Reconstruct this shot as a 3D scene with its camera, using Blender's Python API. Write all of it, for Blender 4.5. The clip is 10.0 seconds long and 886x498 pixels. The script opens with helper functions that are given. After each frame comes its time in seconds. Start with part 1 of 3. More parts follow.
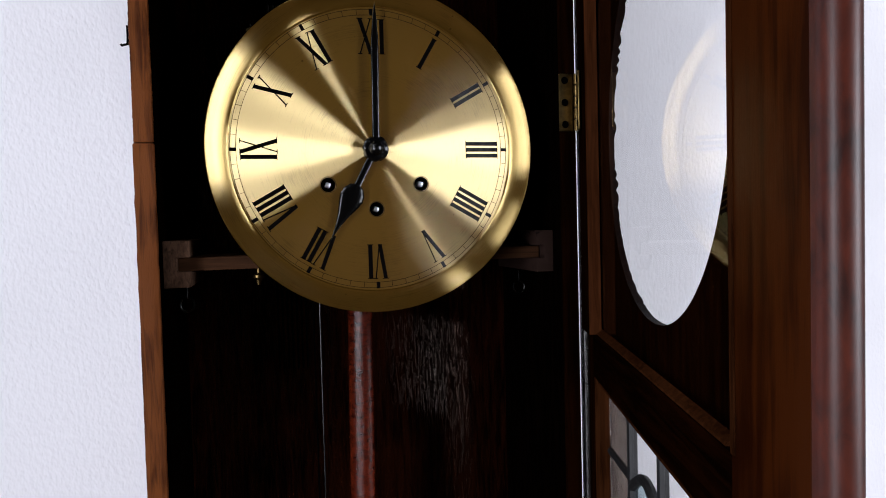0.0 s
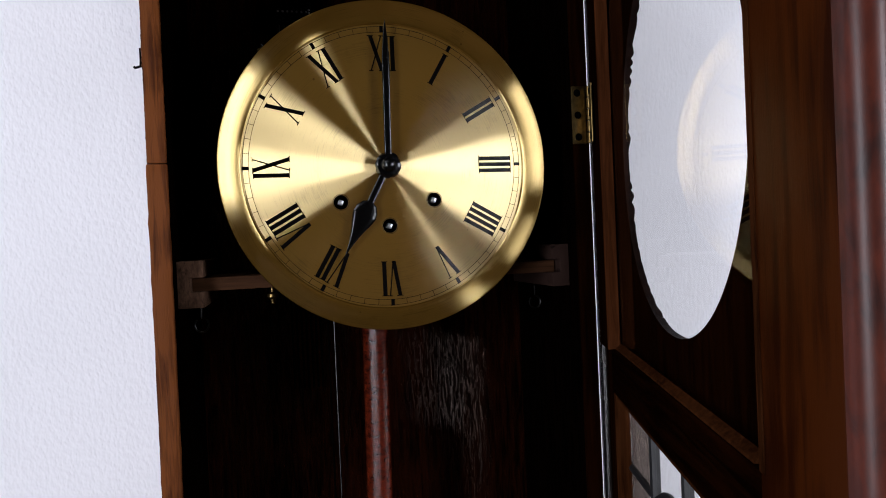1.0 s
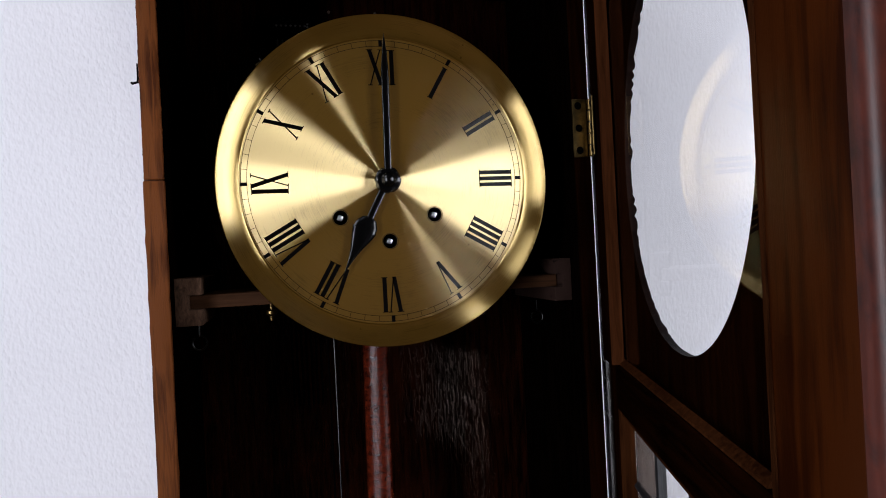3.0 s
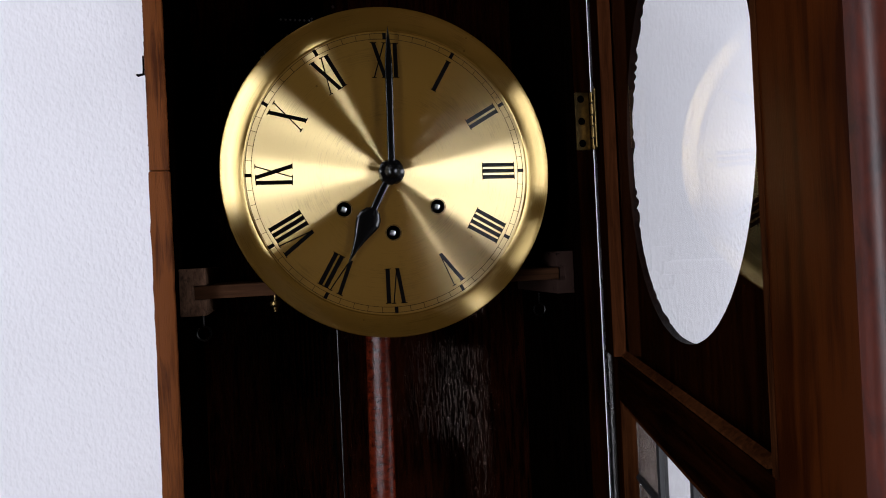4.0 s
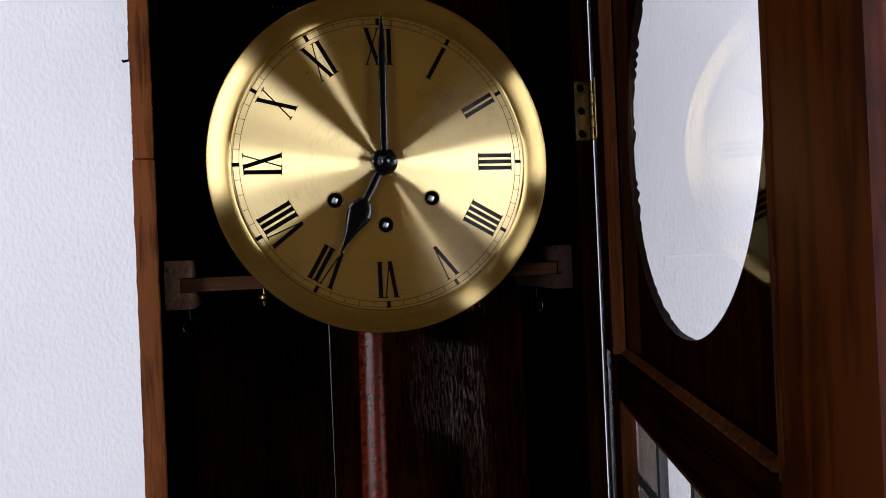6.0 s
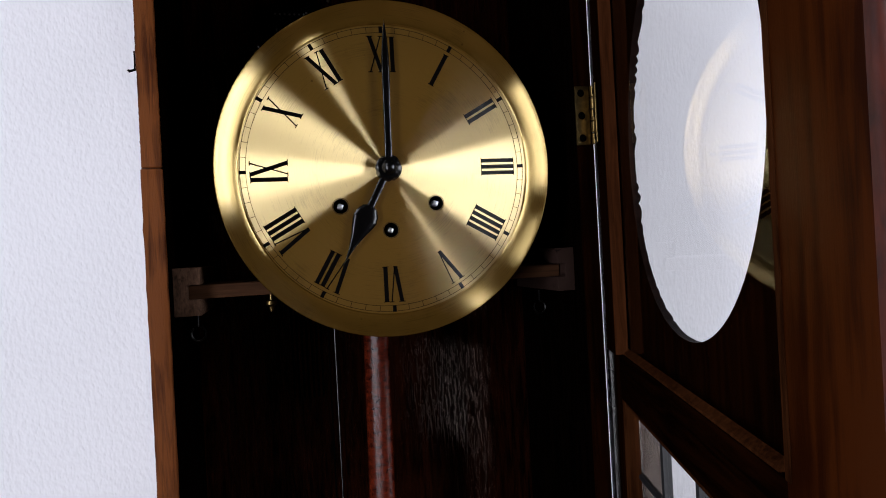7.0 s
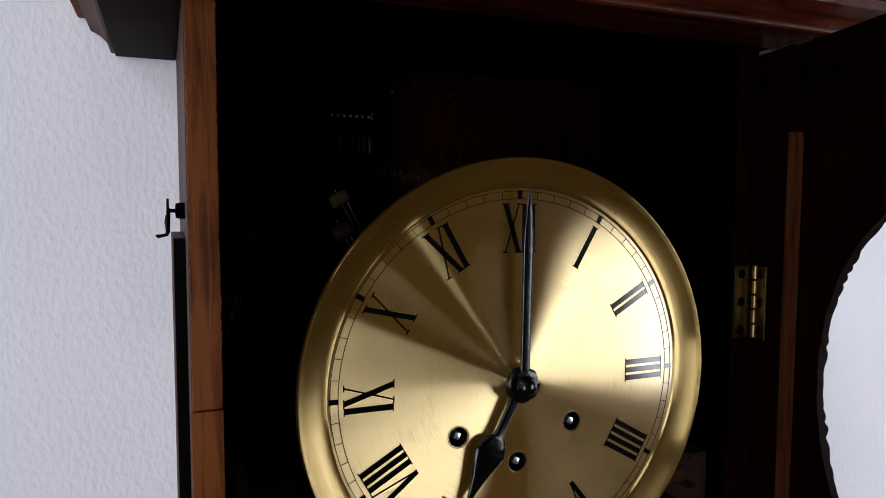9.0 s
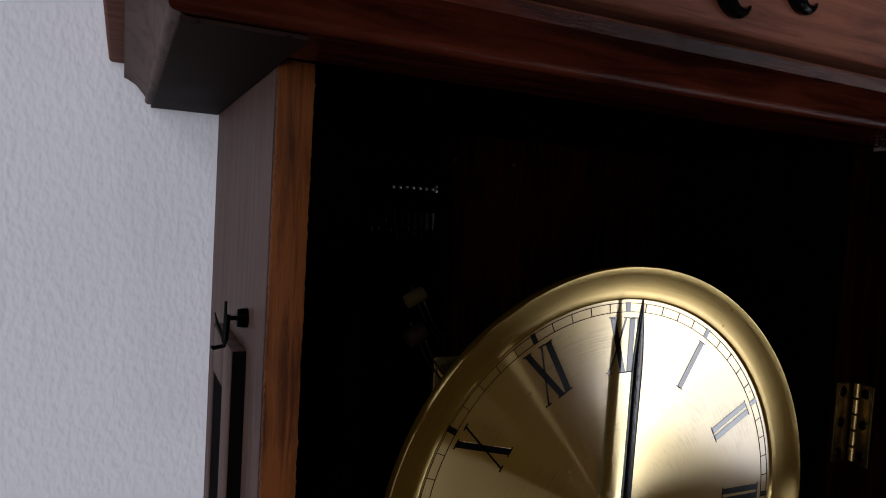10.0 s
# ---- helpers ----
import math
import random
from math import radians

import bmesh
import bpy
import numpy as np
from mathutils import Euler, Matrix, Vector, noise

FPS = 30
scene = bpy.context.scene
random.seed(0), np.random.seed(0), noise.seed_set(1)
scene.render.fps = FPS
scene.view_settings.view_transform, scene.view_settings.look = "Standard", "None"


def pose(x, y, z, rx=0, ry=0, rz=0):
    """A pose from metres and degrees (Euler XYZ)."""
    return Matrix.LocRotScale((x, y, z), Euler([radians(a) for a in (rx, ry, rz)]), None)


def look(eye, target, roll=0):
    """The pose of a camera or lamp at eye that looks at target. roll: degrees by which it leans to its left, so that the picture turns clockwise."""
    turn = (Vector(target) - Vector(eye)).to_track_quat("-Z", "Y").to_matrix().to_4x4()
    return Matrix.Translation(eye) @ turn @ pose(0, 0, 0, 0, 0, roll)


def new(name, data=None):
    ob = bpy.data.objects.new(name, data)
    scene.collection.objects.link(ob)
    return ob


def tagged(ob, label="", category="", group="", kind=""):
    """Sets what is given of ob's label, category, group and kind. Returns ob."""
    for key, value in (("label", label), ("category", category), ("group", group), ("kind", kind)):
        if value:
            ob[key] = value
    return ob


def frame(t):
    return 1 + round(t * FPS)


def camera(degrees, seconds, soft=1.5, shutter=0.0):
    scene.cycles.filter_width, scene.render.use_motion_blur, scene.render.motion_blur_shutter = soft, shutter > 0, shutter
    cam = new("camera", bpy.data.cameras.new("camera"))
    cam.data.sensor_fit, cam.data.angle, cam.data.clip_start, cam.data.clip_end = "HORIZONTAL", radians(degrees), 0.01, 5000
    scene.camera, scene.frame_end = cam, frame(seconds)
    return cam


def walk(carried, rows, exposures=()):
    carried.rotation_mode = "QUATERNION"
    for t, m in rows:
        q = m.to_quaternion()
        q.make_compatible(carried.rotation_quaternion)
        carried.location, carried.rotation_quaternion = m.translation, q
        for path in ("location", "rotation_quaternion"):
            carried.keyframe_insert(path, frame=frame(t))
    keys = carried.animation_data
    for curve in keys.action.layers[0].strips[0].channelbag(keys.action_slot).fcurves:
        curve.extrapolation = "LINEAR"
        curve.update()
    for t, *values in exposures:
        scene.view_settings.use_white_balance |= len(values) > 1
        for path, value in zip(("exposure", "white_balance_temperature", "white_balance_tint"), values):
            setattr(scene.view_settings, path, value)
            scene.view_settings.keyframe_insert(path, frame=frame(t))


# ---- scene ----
cam = camera(66.43, 10.0, soft=1.0)
PATH = [
    (0.0, -0.0652, -0.4293, 1.5511, -14.22, -2.05, 1.49),
    (0.5, -0.0647, -0.4297, 1.5522, -13.78, -1.11, 1.96),
    (1.0, -0.0646, -0.4253, 1.5508, -13.08, -0.64, 2.49),
    (1.5, -0.0651, -0.4250, 1.5515, -12.84, -0.24, 2.79),
    (2.0, -0.0633, -0.4285, 1.5520, -12.48, 0.64, 3.11),
    (2.5, -0.0621, -0.4226, 1.5505, -12.96, 0.81, 2.80),
    (2.7, -0.0624, -0.4200, 1.5543, -13.02, 0.20, 2.82),
    (3.8, -0.0684, -0.4219, 1.5489, -13.28, 0.42, 2.75),
    (4.0, -0.0649, -0.4222, 1.5476, -12.87, 0.39, 2.68),
    (4.5, -0.0633, -0.4189, 1.5478, -12.71, 0.19, 2.69),
    (5.0, -0.0643, -0.4132, 1.5464, -12.73, 0.04, 2.70),
    (5.5, -0.0609, -0.4108, 1.5467, -12.87, -0.05, 2.77),
    (5.7, -0.0568, -0.4101, 1.5440, -12.61, 0.26, 2.42),
    (6.8, -0.0608, -0.4133, 1.5460, -12.93, 0.21, 2.66),
    (7.0, -0.0640, -0.4149, 1.5480, -13.09, 0.11, 3.01),
    (7.5, -0.0741, -0.4197, 1.5511, -13.56, 0.68, 2.65),
    (7.7, -0.0923, -0.4093, 1.5677, -14.36, 0.05, 2.58),
    (8.0, -0.1146, -0.3785, 1.6245, -13.97, -0.88, 1.86),
    (8.2, -0.1305, -0.3577, 1.6484, -15.42, -1.04, 1.83),
    (8.3, -0.1322, -0.3456, 1.6541, -15.78, -1.87, 1.77),
    (8.5, -0.1353, -0.3197, 1.6608, -17.47, -3.36, 2.05),
    (8.8, -0.1450, -0.2879, 1.6793, -20.88, -4.60, 1.34),
    (9.0, -0.1491, -0.2714, 1.6836, -22.31, -4.10, -0.21),
    (9.2, -0.1626, -0.2539, 1.6829, -24.39, -4.55, -1.55),
    (9.5, -0.1803, -0.2355, 1.6857, -25.40, -4.20, -1.65),
    (9.7, -0.1886, -0.2216, 1.7019, -25.85, -3.28, -1.62),
    (10.0, -0.1817, -0.2080, 1.7194, -25.31, -3.11, -3.37),
]
EXPOSURES = [(0.0, 0.09), (2.0, 0.09), (2.5, 0.03), (4.0, 0.02), (7.5, 0.02), (8.0, -0.1), (8.5, -0.24), (9.0, -0.45), (9.5, -0.7), (10.0, -0.93)]
walk(cam, [(t, pose(x, y, z, 90 + pitch, roll, yaw)) for t, x, y, z, yaw, pitch, roll in PATH], EXPOSURES)

# ---- world, windows and lamps ----
world = bpy.data.worlds.new("world")
scene.world = world
world.use_nodes = True
wn = world.node_tree.nodes
sky = wn.new("ShaderNodeTexSky")
sky.sky_type = "NISHITA"
sky.sun_disc = False
sky.sun_elevation, sky.sun_rotation = radians(38), radians(150)
wn["Background"].inputs["Strength"].default_value = 0.1
world.node_tree.links.new(sky.outputs[0], wn["Background"].inputs[0])


def window_light(name, eye, target, width, height, watts, colour):
    lamp = bpy.data.lights.new(name, "AREA")
    lamp.shape, lamp.size, lamp.size_y = "RECTANGLE", width, height
    lamp.energy, lamp.color = watts, colour
    ob = new(name, lamp)
    ob.matrix_world = look(eye, target)
    return ob


RX, LX, BY, WALL_Y, TOP = 2.1, -1.7, -2.9, 0.133, 2.6
DAY = (0.875, 0.90, 1.0)
window_light("window_light", (RX - 0.02, -2.00, 1.55), (0, -2.00, 1.55), 1.10, 1.50, 114, DAY)
window_light("window_light", (LX + 0.02, -1.68, 1.42), (0, -1.68, 1.42), 0.54, 1.50, 76, DAY)
window_light("ceiling_light", (-1.20, -0.70, TOP - 0.03), (-1.20, -0.70, 0), 0.80, 0.80, 15, DAY)
window_light("ceiling_light", (-0.27, -0.98, TOP - 0.03), (-0.27, -0.98, 0), 0.06, 0.05, 1.7, (0.97, 0.98, 1.0))


# ---- materials ----
def node(nt, kind, **values):
    n = nt.nodes.new(kind)
    for key, v in values.items():
        n.inputs[key.replace("_", " ")].default_value = v
    return n


def base(name):
    m = bpy.data.materials.new(name)
    m.use_nodes = True
    nt = m.node_tree
    return m, nt, nt.nodes["Principled BSDF"], nt.links.new


def ramp(nt, stops):
    r = nt.nodes.new("ShaderNodeValToRGB")
    e = r.color_ramp.elements
    while len(e) < len(stops):
        e.new(0.5)
    for el, (pos, col) in zip(e, stops):
        el.position, el.color = pos, (*col, 1)
    return r


def wood(name, dark, light, rough, grain=(60, 60, 5), coat=0.0, bump=0.15, wear=0.4, spec=0.5, fine=6, pores=False):
    """Wood with its grain along z: streaks, pores, broad patches and a lacquer of uneven gloss."""
    m, nt, b, link = base(name)
    tc = nt.nodes.new("ShaderNodeTexCoord")
    mp = node(nt, "ShaderNodeMapping", Scale=grain)
    link(tc.outputs["Object"], mp.inputs["Vector"])
    n1 = node(nt, "ShaderNodeTexNoise", Scale=3.0, Detail=8, Roughness=0.65, Distortion=0.6)
    link(mp.outputs[0], n1.inputs["Vector"])
    n2 = node(nt, "ShaderNodeTexNoise", Scale=14, Detail=3)
    link(tc.outputs["Object"], n2.inputs["Vector"])
    mx = node(nt, "ShaderNodeMath")
    mx.operation = "MULTIPLY_ADD"
    link(n2.outputs["Fac"], mx.inputs[0])
    mx.inputs[1].default_value = wear
    link(n1.outputs["Fac"], mx.inputs[2])
    r = ramp(nt, [(0.35 + wear * 0.5, dark), (0.67 + wear * 0.5, light)])
    link(mx.outputs[0], r.inputs[0])
    link(r.outputs[0], b.inputs["Base Color"])
    rr = node(nt, "ShaderNodeMapRange")
    rr.inputs["To Min"].default_value, rr.inputs["To Max"].default_value = rough * 0.75, rough * 1.3
    link(n2.outputs["Fac"], rr.inputs["Value"])
    link(rr.outputs[0], b.inputs["Roughness"])
    mp2 = node(nt, "ShaderNodeMapping", Scale=tuple(g * fine for g in grain))
    link(tc.outputs["Object"], mp2.inputs["Vector"])
    n3 = node(nt, "ShaderNodeTexNoise", Scale=4, Detail=5, Roughness=0.7)
    link(mp2.outputs[0], n3.inputs["Vector"])
    bp = node(nt, "ShaderNodeBump", Strength=bump, Distance=0.001)
    link(n3.outputs["Fac"], bp.inputs["Height"])
    link(bp.outputs[0], b.inputs["Normal"])
    b.inputs["Specular IOR Level"].default_value = spec
    if pores:
        gloss = node(nt, "ShaderNodeMapRange")
        gloss.inputs["From Min"].default_value, gloss.inputs["From Max"].default_value = 0.48, 0.72
        gloss.inputs["To Min"].default_value, gloss.inputs["To Max"].default_value = spec * 0.05, spec * 3.2
        link(n3.outputs["Fac"], gloss.inputs["Value"])
        link(gloss.outputs[0], b.inputs["Specular IOR Level"])
        b.inputs["Specular Tint"].default_value = (1.0, 0.70, 0.58, 1)
    b.inputs["Coat Weight"].default_value = coat
    b.inputs["Coat Roughness"].default_value = 0.12
    return m


def metal(name, colour, rough, metallic=1.0, spots=0.25, scale=90, bump=0.05, spec=0.5):
    m, nt, b, link = base(name)
    tc = nt.nodes.new("ShaderNodeTexCoord")
    n1 = node(nt, "ShaderNodeTexNoise", Scale=scale, Detail=5, Roughness=0.6)
    link(tc.outputs["Object"], n1.inputs["Vector"])
    lo = tuple(c * (1 - spots) for c in colour)
    r = ramp(nt, [(0.3, lo), (0.7, colour)])
    link(n1.outputs["Fac"], r.inputs[0])
    link(r.outputs[0], b.inputs["Base Color"])
    rr = node(nt, "ShaderNodeMapRange")
    rr.inputs["To Min"].default_value, rr.inputs["To Max"].default_value = rough * 1.3, rough * 0.8
    link(n1.outputs["Fac"], rr.inputs["Value"])
    link(rr.outputs[0], b.inputs["Roughness"])
    b.inputs["Metallic"].default_value = metallic
    b.inputs["Specular IOR Level"].default_value = spec
    bp = node(nt, "ShaderNodeBump", Strength=bump, Distance=0.0005)
    link(n1.outputs["Fac"], bp.inputs["Height"])
    link(bp.outputs[0], b.inputs["Normal"])
    return m


def spun_brass(name, colour, rough, aniso, haze, lacquer):
    """Lathe-turned brass: rings round the y axis, gloss drawn out along the radius, a few stains."""
    m, nt, b, link = base(name)
    tc = nt.nodes.new("ShaderNodeTexCoord")
    sep = nt.nodes.new("ShaderNodeSeparateXYZ")
    link(tc.outputs["Object"], sep.inputs[0])
    cmb = nt.nodes.new("ShaderNodeCombineXYZ")
    link(sep.outputs["X"], cmb.inputs[0])
    link(sep.outputs["Z"], cmb.inputs[1])
    ln = node(nt, "ShaderNodeVectorMath")
    ln.operation = "LENGTH"
    link(cmb.outputs[0], ln.inputs[0])
    n1 = node(nt, "ShaderNodeTexNoise", Scale=2600, Detail=3, Roughness=0.7)
    n1.noise_dimensions = "1D"
    link(ln.outputs["Value"], n1.inputs["W"])
    n2 = node(nt, "ShaderNodeTexNoise", Scale=38, Detail=6, Roughness=0.6)
    link(tc.outputs["Object"], n2.inputs["Vector"])
    turn = node(nt, "ShaderNodeMath")
    turn.operation = "ARCTAN2"
    link(sep.outputs["X"], turn.inputs[0])
    link(sep.outputs["Z"], turn.inputs[1])
    polar = nt.nodes.new("ShaderNodeCombineXYZ")
    link(turn.outputs[0], polar.inputs[0])
    link(ln.outputs["Value"], polar.inputs[1])
    stretch = node(nt, "ShaderNodeMapping", Scale=(4.5, 1100, 1))
    link(polar.outputs[0], stretch.inputs["Vector"])
    arcs = node(nt, "ShaderNodeTexNoise", Scale=1.0, Detail=4, Roughness=0.65)
    arcs.noise_dimensions = "2D"
    link(stretch.outputs[0], arcs.inputs["Vector"])
    rings = node(nt, "ShaderNodeMath")
    rings.operation = "ADD"
    link(n1.outputs["Fac"], rings.inputs[0])
    link(arcs.outputs["Fac"], rings.inputs[1])
    mx = node(nt, "ShaderNodeMath")
    mx.operation = "MULTIPLY_ADD"
    link(rings.outputs[0], mx.inputs[0])
    mx.inputs[1].default_value = 0.55
    link(n2.outputs["Fac"], mx.inputs[2])
    r = ramp(nt, [(0.80, tuple(c * 0.74 for c in colour)), (1.0, colour)])
    link(mx.outputs[0], r.inputs[0])
    specks = node(nt, "ShaderNodeTexVoronoi", Scale=95, Randomness=1.0)
    link(tc.outputs["Object"], specks.inputs["Vector"])
    dot = ramp(nt, [(0.05, (0.55, 0.52, 0.50)), (0.085, (1, 1, 1))])
    link(specks.outputs["Distance"], dot.inputs[0])
    pick = nt.nodes.new("ShaderNodeSeparateXYZ")
    link(specks.outputs["Color"], pick.inputs[0])
    few = node(nt, "ShaderNodeMath")
    few.operation = "GREATER_THAN"
    link(pick.outputs["X"], few.inputs[0])
    few.inputs[1].default_value = 0.80
    stained = nt.nodes.new("ShaderNodeMixRGB")
    stained.blend_type = "MULTIPLY"
    link(few.outputs[0], stained.inputs[0])
    link(r.outputs[0], stained.inputs[1])
    link(dot.outputs[0], stained.inputs[2])
    warm = node(nt, "ShaderNodeMixRGB")
    warm.blend_type = "MULTIPLY"
    warm.inputs[0].default_value, warm.inputs[2].default_value = 1.0, (1.04, 0.80, 0.30, 1)
    link(stained.outputs[0], warm.inputs[1])
    link(warm.outputs[0], b.inputs["Base Color"])
    rr = node(nt, "ShaderNodeMapRange")
    rr.inputs["To Min"].default_value, rr.inputs["To Max"].default_value = rough * 1.12, rough * 0.95
    link(n2.outputs["Fac"], rr.inputs["Value"])
    tg = nt.nodes.new("ShaderNodeTangent")
    tg.direction_type, tg.axis = "RADIAL", "Y"
    bp = node(nt, "ShaderNodeBump", Strength=0.10, Distance=0.0002)
    link(arcs.outputs["Fac"], bp.inputs["Height"])
    turned = nt.nodes.new("ShaderNodeBsdfAnisotropic")
    turned.distribution = "BECKMANN"
    turned.inputs["Anisotropy"].default_value = aniso
    link(stained.outputs[0], turned.inputs["Color"])
    link(rr.outputs[0], turned.inputs["Roughness"])
    link(tg.outputs[0], turned.inputs["Tangent"])
    link(bp.outputs[0], turned.inputs["Normal"])
    b.inputs["Roughness"].default_value, b.inputs["Metallic"].default_value = 0.85, 1.0
    both = node(nt, "ShaderNodeMixShader", Fac=haze)
    link(turned.outputs[0], both.inputs[1])
    link(b.outputs[0], both.inputs[2])
    coat = nt.nodes.new("ShaderNodeBsdfAnisotropic")
    coat.distribution = "BECKMANN"
    coat.inputs["Roughness"].default_value, coat.inputs["Anisotropy"].default_value = rough * 0.95, aniso
    link(tg.outputs[0], coat.inputs["Tangent"])
    fr = node(nt, "ShaderNodeFresnel", IOR=1.5)
    k = node(nt, "ShaderNodeMath")
    k.operation = "MULTIPLY"
    k.inputs[1].default_value = lacquer
    link(fr.outputs[0], k.inputs[0])
    top = nt.nodes.new("ShaderNodeMixShader")
    link(k.outputs[0], top.inputs["Fac"])
    link(both.outputs[0], top.inputs[1])
    link(coat.outputs[0], top.inputs[2])
    shine = nt.nodes.new("ShaderNodeBsdfAnisotropic")
    shine.inputs["Roughness"].default_value = 0.13
    k2 = node(nt, "ShaderNodeMath")
    k2.operation = "MULTIPLY"
    k2.inputs[1].default_value = lacquer * 0.55
    link(fr.outputs[0], k2.inputs[0])
    glossy = nt.nodes.new("ShaderNodeMixShader")
    link(k2.outputs[0], glossy.inputs["Fac"])
    link(top.outputs[0], glossy.inputs[1])
    link(shine.outputs[0], glossy.inputs[2])
    link(glossy.outputs[0], nt.nodes["Material Output"].inputs["Surface"])
    return m


def plaster(name, colour, bump=0.42, spec=0.3):
    m, nt, b, link = base(name)
    tc = nt.nodes.new("ShaderNodeTexCoord")
    mp = node(nt, "ShaderNodeMapping", Scale=(1.0, 1.0, 0.6))
    link(tc.outputs["Object"], mp.inputs["Vector"])
    n1 = node(nt, "ShaderNodeTexNoise", Scale=330, Detail=1, Roughness=0.5, Distortion=0.0)
    link(mp.outputs[0], n1.inputs["Vector"])
    n2 = node(nt, "ShaderNodeTexNoise", Scale=9, Detail=6)
    link(tc.outputs["Object"], n2.inputs["Vector"])
    r = ramp(nt, [(0.3, tuple(c * 0.95 for c in colour)), (0.62, colour)])
    link(n2.outputs["Fac"], r.inputs[0])
    link(r.outputs[0], b.inputs["Base Color"])
    b.inputs["Roughness"].default_value = 0.6
    b.inputs["Specular IOR Level"].default_value = spec
    n3 = node(nt, "ShaderNodeTexNoise", Scale=28, Detail=4, Roughness=0.5)
    link(tc.outputs["Object"], n3.inputs["Vector"])
    uneven = node(nt, "ShaderNodeBump", Strength=bump * 0.3, Distance=0.004)
    link(n3.outputs["Fac"], uneven.inputs["Height"])
    bp = node(nt, "ShaderNodeBump", Strength=bump, Distance=0.0012)
    link(n1.outputs["Fac"], bp.inputs["Height"])
    link(uneven.outputs[0], bp.inputs["Normal"])
    link(bp.outputs[0], b.inputs["Normal"])
    return m


def plain(name, colour, rough=0.5, metallic=0.0, coat=0.0, spec=0.5):
    m, nt, b, link = base(name)
    tc = nt.nodes.new("ShaderNodeTexCoord")
    n1 = node(nt, "ShaderNodeTexNoise", Scale=60, Detail=5)
    link(tc.outputs["Object"], n1.inputs["Vector"])
    r = ramp(nt, [(0.3, tuple(c * 0.8 for c in colour)), (0.7, colour)])
    link(n1.outputs["Fac"], r.inputs[0])
    link(r.outputs[0], b.inputs["Base Color"])
    b.inputs["Roughness"].default_value, b.inputs["Metallic"].default_value = rough, metallic
    b.inputs["Coat Weight"].default_value = coat
    b.inputs["Specular IOR Level"].default_value = spec
    return m


def glass(name, colour=(1, 1, 1), rough=0.0, bump=0.0, ior=1.5):
    m, nt, b, link = base(name)
    b.inputs["Base Color"].default_value = (*colour, 1)
    b.inputs["Transmission Weight"].default_value = 1.0
    b.inputs["Roughness"].default_value = rough
    b.inputs["IOR"].default_value = ior
    if bump:
        tc = nt.nodes.new("ShaderNodeTexCoord")
        n1 = node(nt, "ShaderNodeTexNoise", Scale=120, Detail=2)
        link(tc.outputs["Object"], n1.inputs["Vector"])
        bp = node(nt, "ShaderNodeBump", Strength=bump, Distance=0.001)
        link(n1.outputs["Fac"], bp.inputs["Height"])
        link(bp.outputs[0], b.inputs["Normal"])
    return m


def clear_pane(name, shine, tint=(0.99, 0.995, 0.995)):
    m, nt, b, link = base(name)
    nt.nodes.remove(b)
    see = nt.nodes.new("ShaderNodeBsdfTransparent")
    see.inputs["Color"].default_value = (*tint, 1)
    gloss = nt.nodes.new("ShaderNodeBsdfAnisotropic")
    gloss.inputs["Roughness"].default_value = 0.0
    lw = node(nt, "ShaderNodeLayerWeight", Blend=0.5)
    rise = node(nt, "ShaderNodeMath")
    rise.operation = "POWER"
    link(lw.outputs["Facing"], rise.inputs[0])
    rise.inputs[1].default_value = 4.0
    amount = node(nt, "ShaderNodeMath")
    amount.operation = "MULTIPLY_ADD"
    link(rise.outputs[0], amount.inputs[0])
    amount.inputs[1].default_value, amount.inputs[2].default_value = 0.62, shine
    mix = nt.nodes.new("ShaderNodeMixShader")
    link(amount.outputs[0], mix.inputs["Fac"])
    link(see.outputs[0], mix.inputs[1])
    link(gloss.outputs[0], mix.inputs[2])
    link(mix.outputs[0], nt.nodes["Material Output"].inputs["Surface"])
    return m


M_WALL = plaster("white_plaster", (0.86, 0.855, 0.895), 0.45)
# For unseen walls and ceiling: near-black to keep bounce and reflections low.
M_ROOM = plaster("unseen_room_black", (0.016, 0.012, 0.009), 0.2, 0.0)
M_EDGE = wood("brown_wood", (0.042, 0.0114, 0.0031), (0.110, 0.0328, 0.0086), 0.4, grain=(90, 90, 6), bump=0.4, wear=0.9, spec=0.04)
M_SIDE = wood("case_side_wood", (0.056, 0.031, 0.026), (0.102, 0.059, 0.049), 0.5, spec=0.06)
# Back board and lining bases lowered to near-black for shade inside the case.
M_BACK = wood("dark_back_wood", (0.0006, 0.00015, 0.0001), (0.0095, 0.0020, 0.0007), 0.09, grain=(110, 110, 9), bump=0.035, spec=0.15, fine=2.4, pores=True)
M_LINING = wood("shade_black_wood", (0.0003, 0.00012, 0.0001), (0.0012, 0.0005, 0.0003), 0.6, grain=(90, 90, 7), spec=0.0)
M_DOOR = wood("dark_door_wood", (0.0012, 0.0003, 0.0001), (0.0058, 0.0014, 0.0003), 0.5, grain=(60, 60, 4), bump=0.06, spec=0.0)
M_RAIL = wood("dark_rail_wood", (0.0010, 0.0003, 0.0001), (0.0050, 0.0012, 0.0003), 0.5, grain=(4, 60, 60), bump=0.06, spec=0.0)
M_STILE = wood("polished_stile_wood", (0.010, 0.0019, 0.0003), (0.025, 0.0054, 0.0007), 0.4, grain=(60, 60, 4), bump=0.08, wear=0.9, spec=0.02)
M_LIP = wood("worn_lip_wood", (0.0016, 0.0008, 0.0006), (0.0045, 0.0022, 0.0016), 0.27, grain=(120, 120, 40), bump=0.45, spec=0.55, fine=2.2)
